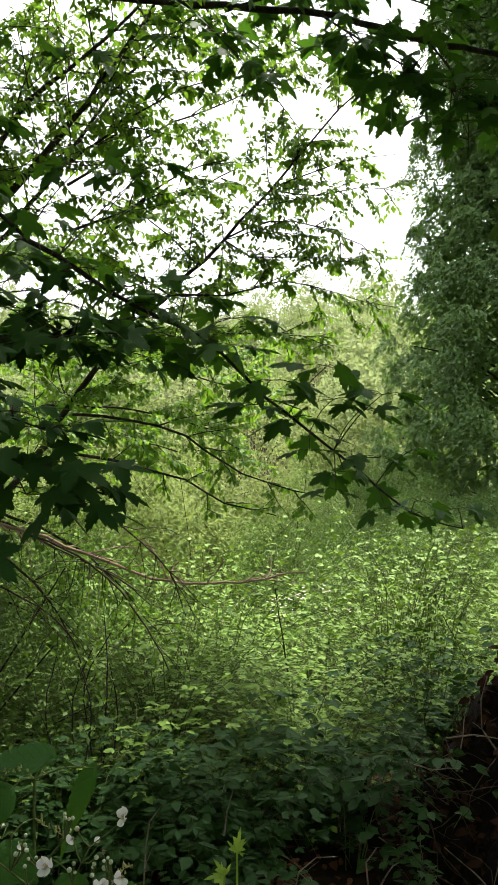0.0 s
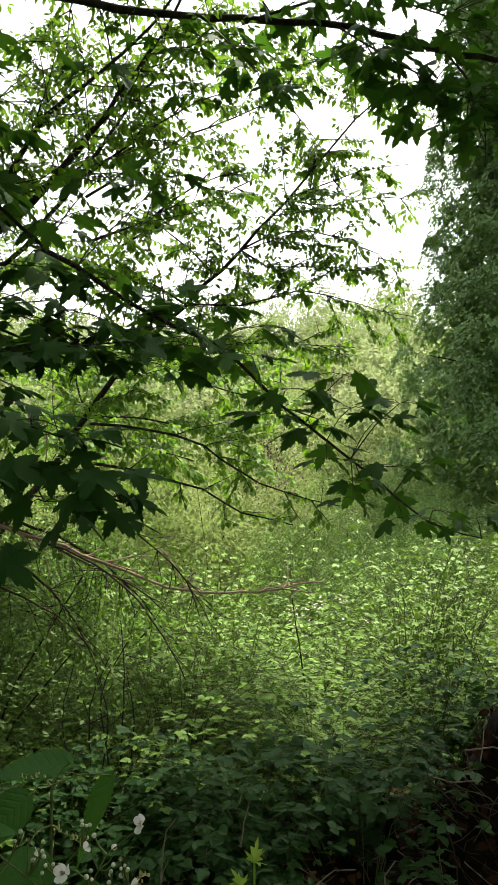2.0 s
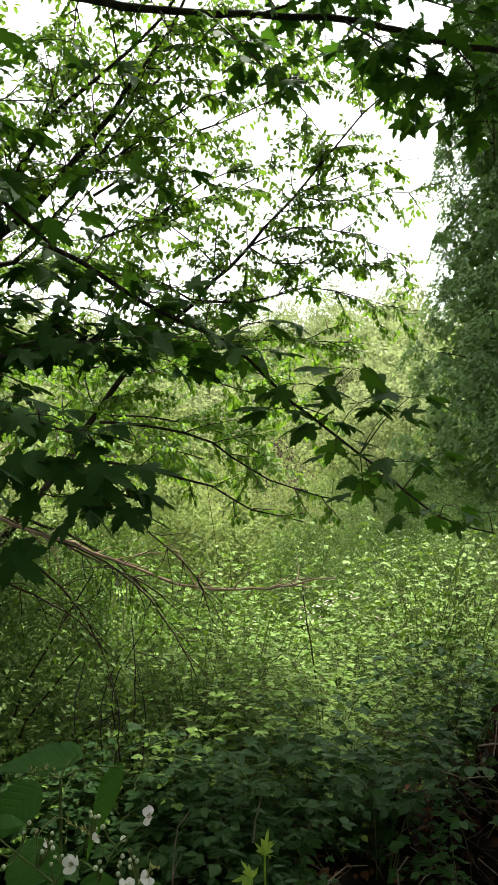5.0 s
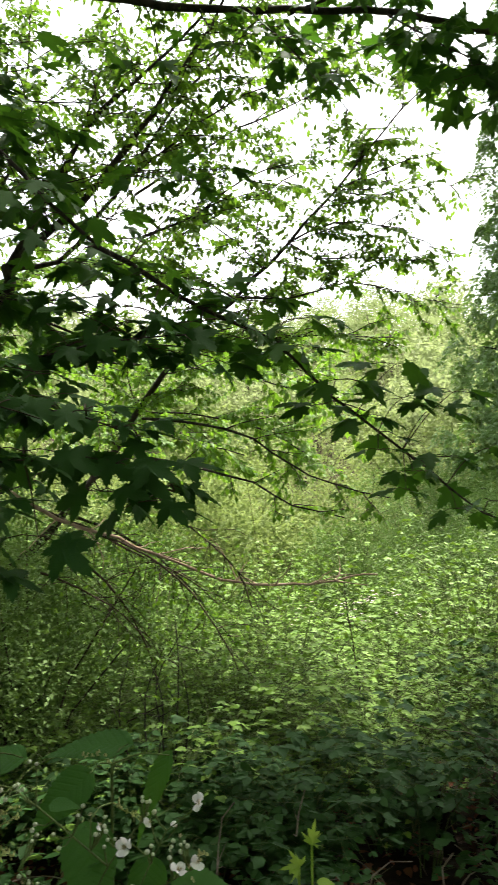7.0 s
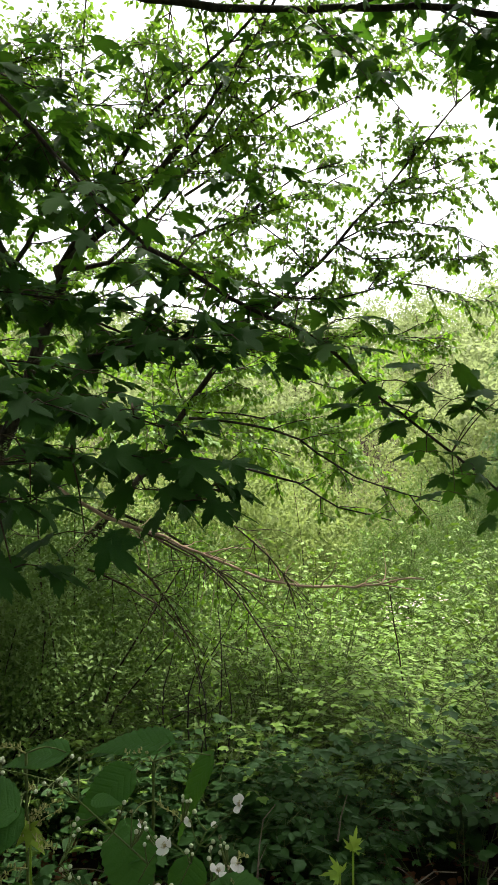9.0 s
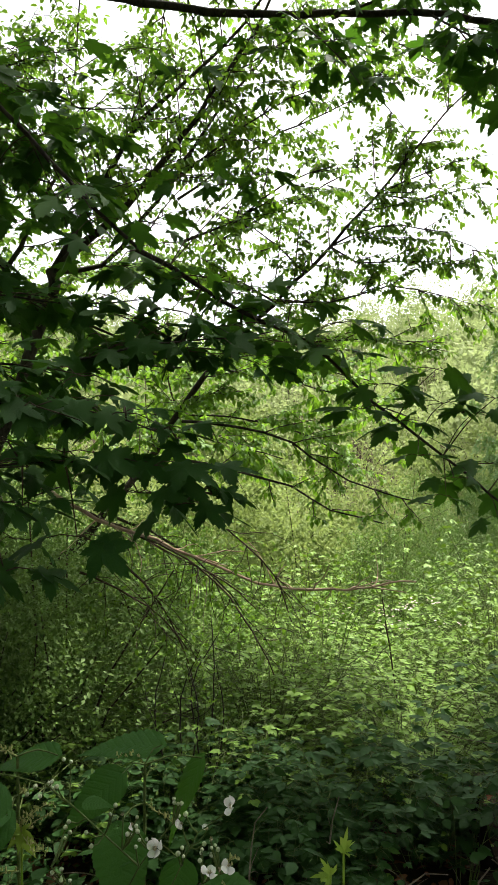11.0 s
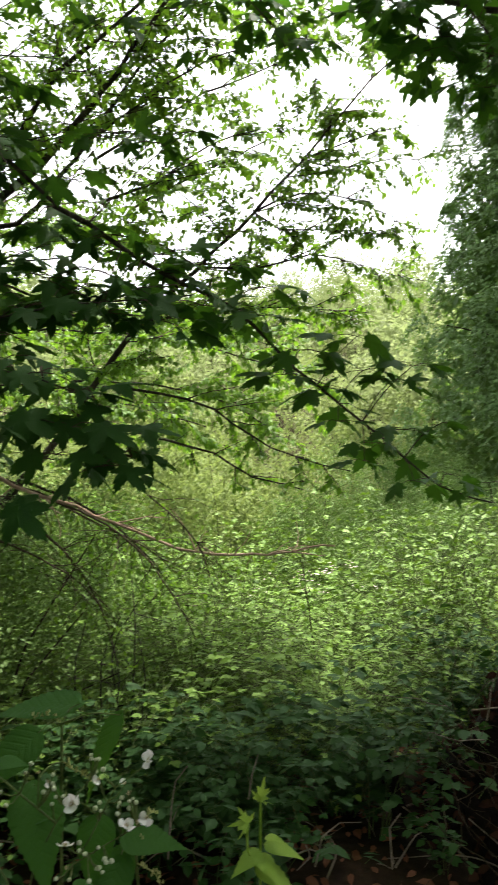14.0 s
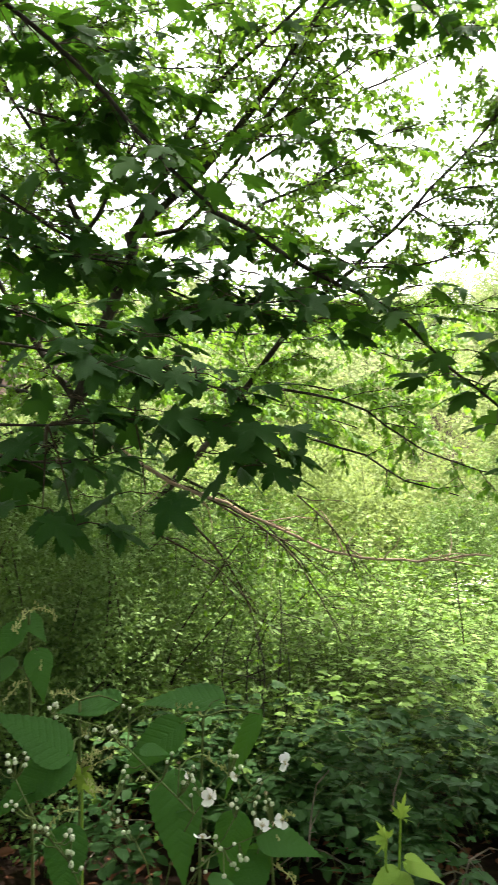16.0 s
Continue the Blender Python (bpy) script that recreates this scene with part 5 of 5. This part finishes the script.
nettle((-0.33, 1.0, 0.0), (-0.285, 0.97, 1.165), [
    ((-0.27, 1.0, 1.18), (-0.39, 1.0, 1.18), 0.9, -0.25), ((-0.31, 0.95, 1.16), (-0.38, 0.9, 1.11)), ((-0.21, 0.99, 1.17), (-0.265, 0.96, 1.07), 0.6, -0.1),
    ((-0.30, 0.9, 1.115), (-0.26, 0.82, 1.04)), ((-0.23, 0.95, 1.05), (-0.23, 0.9, 0.98))])
nettle((-0.46, 0.92, 0.0), (-0.43, 0.89, 1.2), [
    ((-0.38, 0.9, 1.2), (-0.47, 0.9, 1.19), 0.95, -0.35), ((-0.42, 0.84, 1.15), (-0.485, 0.8, 1.215)), ((-0.42, 0.85, 1.145), (-0.49, 0.78, 1.105)),
    ((-0.42, 0.84, 1.06), (-0.39, 0.78, 1.0))], 2)
nettle((-0.54, 0.95, 0.0), (-0.53, 0.93, 1.3), [
    ((-0.51, 0.92, 1.25), (-0.48, 0.88, 1.205)), ((-0.54, 0.93, 1.28), (-0.57, 0.88, 1.24)), ((-0.54, 0.94, 1.29), (-0.5, 0.92, 1.27)),
    ((-0.55, 0.93, 1.22), (-0.62, 0.92, 1.2))])
nettle((-0.15, 1.05, 0.0), (-0.19, 0.98, 1.02), [
    ((-0.2, 0.96, 1.02), (-0.12, 0.95, 1.02)), ((-0.2, 0.95, 1.0), (-0.22, 0.88, 0.95)), ((-0.19, 0.97, 0.99), (-0.25, 0.96, 0.93))], 4)
nettle((-0.63, 0.84, 0.0), (-0.61, 0.84, 1.22), [
    ((-0.6, 0.83, 1.2), (-0.53, 0.8, 1.18)), ((-0.61, 0.83, 1.15), (-0.64, 0.77, 1.13)), ((-0.6, 0.83, 1.09), (-0.52, 0.8, 1.08))], 2)


def young_nettle_top():
    """A small yellowish side shoot with pale tassels."""
    base = np.array((-0.43, 0.9, 0.0))
    ob = thing("young_nettle", base, "yellow-green young nettle top with pale thin tassels", "nettle", "nettles beside the path")
    top = np.array((-0.415, 0.87, 1.115)) - base
    part("stem", Tubes().add(smooth_line([(0, 0, 0), top * 0.5 + [0.01, 0, 0], top], 0.05), 0.003, 0.0015, 6).mesh("stem", M_SPROUT), ob)
    lf = fast_mesh("leaf", *toothed_leaf(7), M_SPROUT, True)
    for a, b, z in ((0.03, -0.02, -0.02), (-0.03, -0.02, 0.01), (0.005, -0.03, -0.03), (-0.02, -0.01, 0.03), (0.02, -0.01, 0.025), (-0.025, -0.02, -0.03), (0.035, 0.0, -0.055)):
        lay_leaf(lf, ob, top, top + np.array([a, b, z]), unit(np.array([0.1, -0.5, 0.8]) + rng.normal(size=3) * 0.4), 0.6, "leaf", 0.8)
    for d in ((0.8, 0, 0.8), (0.9, -0.2, 0.5), (-0.9, 0, 0.3), (-0.8, -0.3, 0.1), (0.6, -0.2, -0.7), (0.3, -0.3, 0.9), (0.9, 0, -0.6)):
        q, d = [top], np.array(d)
        for _ in range(8):
            d = unit(d + rng.normal(size=3) * 0.2)
            q.append(q[-1] + d * 0.006)
        t = Tubes().add(q, 0.001, 0.0005, 4)
        for p in q[2:]:
            for _ in range(3):
                o = rng.normal(size=3) * 0.0022
                t.add([p + o, p + o + [0.0004, 0, 0.0018], p + o + [0, 0, 0.003]], 0.0013, 0.0006, 4)
        part("tassel", t.mesh("tassel", M_TASSEL, False), ob, "pale yellowish flower tassel")


young_nettle_top()


# ---------------------------------------------------------------- bramble in flower
rng = np.random.default_rng(115)
def petal_mesh():
    v, f = leaf_shape([(0, 0.1), (0.2, 0.32), (0.5, 0.5), (0.75, 0.47), (0.93, 0.3), (1.0, 0.08)], -0.13, -0.15)
    return fast_mesh("petal", v, f, M_PETAL, True)


def bud_mesh():
    bm = bmesh.new()
    bmesh.ops.create_icosphere(bm, subdivisions=2, radius=0.5)
    for q in bm.verts:
        if q.co.z > 0.25:
            q.co.z += (q.co.z - 0.25) * 0.2
        q.co.xy *= 1 + 0.06 * math.sin(5 * math.atan2(q.co.y, q.co.x))
    me = bpy.data.meshes.new("bud")
    bm.to_mesh(me)
    bm.free()
    me.materials.append(M_BUD)
    for p in me.polygons:
        p.use_smooth = True
    return me


PETAL, BUD = petal_mesh(), bud_mesh()
st = Tubes()
for k in range(26):
    a, r = k * 2.4, 0.1 + 0.2 * (k / 26)
    st.add([(0.05 * math.cos(a), 0.05 * math.sin(a), 0), (r * math.cos(a), r * math.sin(a), 0.22), (1.3 * r * math.cos(a), 1.3 * r * math.sin(a), 0.36)], 0.012, 0.022, 4)
STAMENS = st.mesh("stamens", M_STAMEN)


def bramble_flowers(flowers, buds, foot, stems):
    base = np.array(foot)
    ob = thing("flowering_bramble", base, "bramble with small white flowers and round pale buds", "bramble")
    for pts in stems:
        line = smooth_line(np.array(pts) - base, 0.03)
        part("stem", Tubes().add(line, 0.0014, 0.0008, 5, 0.05).mesh("stem", M_STEM), ob)
    lines = [smooth_line(np.array(p) - base, 0.02) for p in stems]
    every = np.concatenate(lines)

    def join(p):
        k = np.argmin(np.linalg.norm(every - (p + [0, 0, -0.02]), axis=1))
        q = every[k]
        part("stalk", Tubes().add(smooth_line([q, (p + q) / 2 + [0, 0, -0.004], p], 0.008), 0.0011, 0.0008, 4).mesh("stalk", M_STEM), ob)

    for at, n, size in flowers:
        p = np.array(at) - base
        join(p)
        face = unit(np.array([0, -0.6, 0.6]) + rng.normal(size=3) * 0.55)
        x = unit(np.cross(face, [0.2, 0.1, 1]))
        y = np.cross(face, x)
        fl = part("flower", STAMENS, ob, "white five-petalled flower")
        fl.matrix_basis = Matrix.Translation(p) @ Matrix(np.column_stack([x, y, face]).tolist()).to_4x4() @ Matrix.Diagonal((size * 0.55,) * 3 + (1,))
        for j in range(n):
            a = j * 2 * math.pi / 5 + rng.normal() * 0.12
            d = np.array([math.cos(a), math.sin(a), rng.uniform(0.1, 0.9)])
            lay_leaf(PETAL, fl, d * 0.12, d * 0.12 + unit(d), (0, 0, 1.0), rng.uniform(0.9, 1.1), "petal")
    for at in buds:
        c = np.array(at) - base
        for j in range(rng.integers(2, 6)):
            p = c + rng.normal(size=3) * np.array([0.007, 0.007, 0.006])
            join(p)
            s = rng.uniform(0.004, 0.0062)
            b = part("bud", BUD, ob)
            b.matrix_basis = Matrix.Translation(p) @ Euler(rng.normal(size=3) * 0.5).to_matrix().to_4x4() @ Matrix.Diagonal((s, s, s, 1))
    # a few of its own leaves
    sh = fast_mesh("leaf", *toothed_leaf(9), M_NETTLE, True)
    for k in range(10):
        l = lines[k % len(lines)]
        p = l[int(len(l) * rng.uniform(0.3, 0.8))]
        d = unit(rng.normal(size=3) * np.array([1, 0.7, 0.3]) + [0, 0.2, 0])
        lay_leaf(sh, ob, p + d * 0.02, p + d * rng.uniform(0.05, 0.075), unit(np.array([0, -0.4, 0.9])))


bramble_flowers(
    [((-0.15, 0.88, 1.16), 5, 0.020), ((-0.23, 0.83, 1.13), 5, 0.021), ((-0.17, 0.84, 1.1), 5, 0.018), ((-0.15, 0.86, 1.1), 3, 0.018), ((-0.24, 0.83, 1.08), 3, 0.017), ((-0.21, 0.87, 1.14), 2, 0.014), ((-0.27, 0.86, 1.14), 2, 0.012), ((-0.18, 0.88, 1.13), 1, 0.014), ((-0.175, 0.87, 1.125), 0, 0.016), ((-0.16, 0.86, 1.095), 0, 0.016), ((-0.28, 0.86, 1.15), 0, 0.015), ((-0.24, 0.83, 1.055), 0, 0.015), ((-0.35, 0.82, 1.09), 0, 0.015)],
    [(-0.43, 0.82, 1.21), (-0.34, 0.84, 1.21), (-0.36, 0.84, 1.19), (-0.37, 0.81, 1.19), (-0.44, 0.77, 1.18), (-0.45, 0.76, 1.17), (-0.21, 0.87, 1.17), (-0.21, 0.87, 1.15), (-0.29, 0.85, 1.16), (-0.27, 0.86, 1.12),
     (-0.31, 0.85, 1.13), (-0.34, 0.84, 1.14), (-0.35, 0.81, 1.11), (-0.33, 0.81, 1.1), (-0.32, 0.81, 1.09), (-0.41, 0.77, 1.09), (-0.38, 0.78, 1.09), (-0.39, 0.78, 1.08), (-0.37, 0.78, 1.06), (-0.18, 0.84, 1.12),
     (-0.17, 0.86, 1.12), (-0.22, 0.83, 1.08), (-0.24, 0.83, 1.05), (-0.21, 0.83, 1.05), (-0.2, 0.84, 1.06), (-0.45, 0.76, 1.12), (-0.26, 0.86, 1.13), (-0.21, 0.84, 1.12)],
    (-0.3, 0.93, 0.0),
    [[(-0.3, 0.93, 0.0), (-0.3, 0.89, 0.77), (-0.27, 0.87, 0.98), (-0.22, 0.86, 1.07), (-0.19, 0.87, 1.13), (-0.16, 0.88, 1.15)],
     [(-0.3, 0.89, 0.77), (-0.28, 0.87, 0.96), (-0.24, 0.86, 1.04), (-0.2, 0.85, 1.07), (-0.16, 0.86, 1.09)],
     [(-0.3, 0.89, 0.77), (-0.3, 0.87, 0.98), (-0.26, 0.86, 1.09), (-0.22, 0.87, 1.14), (-0.21, 0.87, 1.17)],
     [(-0.3, 0.89, 0.77), (-0.3, 0.84, 0.99), (-0.32, 0.82, 1.07), (-0.35, 0.81, 1.11)],
     [(-0.3, 0.89, 0.77), (-0.37, 0.83, 0.95), (-0.39, 0.79, 1.05), (-0.41, 0.78, 1.09)],
     [(-0.39, 0.79, 1.05), (-0.43, 0.78, 1.1), (-0.45, 0.77, 1.15), (-0.46, 0.77, 1.17)],
     [(-0.26, 0.86, 1.09), (-0.3, 0.85, 1.13), (-0.34, 0.84, 1.17), (-0.37, 0.84, 1.19), (-0.43, 0.82, 1.21)]])


# ---------------------------------------------------------------- bright young shoot
rng = np.random.default_rng(116)
def shoot():
    base = np.array((-0.03, 1.02, 0.0))
    ob = thing("young_shoot", base, "fresh yellow-green young maple shoot with upright lobed leaves", "shoot")
    top = np.array((-0.018, 1.01, 1.045)) - base
    side = np.array((-0.035, 1.0, 1.02)) - base
    part("stem", Tubes().add(smooth_line([(0, 0, 0), top * 0.5 + [0.006, 0, 0], top], 0.03), 0.0032, 0.0016, 6).mesh("stem", M_SPROUT), ob)
    part("side_stem", Tubes().add(smooth_line([top * 0.9 + [0.002, 0, 0], side * 0.96, side], 0.02), 0.002, 0.0013, 6).mesh("side_stem", M_SPROUT), ob)
    lobed = fast_mesh("lobed_leaf", *MAPLE_PLAIN, M_SPROUT, True)
    oval = fast_mesh("leaf", *toothed_leaf(7), M_SPROUT, True)
    for foot, d, size in ((top, (0.15, 0.1, 1.0), 0.05), (top, (0.55, -0.1, 0.8), 0.035), (top, (-0.6, -0.1, 0.8), 0.032), (top, (0.9, -0.3, 0.1), 0.03),
                          (side, (-0.5, -0.1, 0.9), 0.04), (side, (-0.9, -0.4, 0.1), 0.045), (side, (-0.3, -0.6, -0.4), 0.04), (side, (0.4, -0.3, 0.7), 0.03)):
        d = unit(np.array(d))
        lay_leaf(lobed, ob, foot, foot + d * size, unit(np.array([0.3, -0.6, 0.6]) + rng.normal(size=3) * 0.4), 0.8, "leaf", 0.5)
    for a, b in (((-0.01, 1.01, 0.985), (0.055, 0.985, 0.985)), ((-0.02, 1.01, 0.975), (-0.065, 0.96, 0.965)), ((-0.02, 1.01, 0.97), (0.015, 0.95, 0.965)), ((-0.01, 1.01, 0.995), (0.02, 0.99, 1.005)), ((-0.02, 1.0, 0.96), (0.05, 0.95, 0.95))):
        lay_leaf(oval, ob, np.array(a) - base, np.array(b) - base, unit(np.array([0.1, -0.3, 0.9])), 0.8, "leaf", 0.9)


shoot()
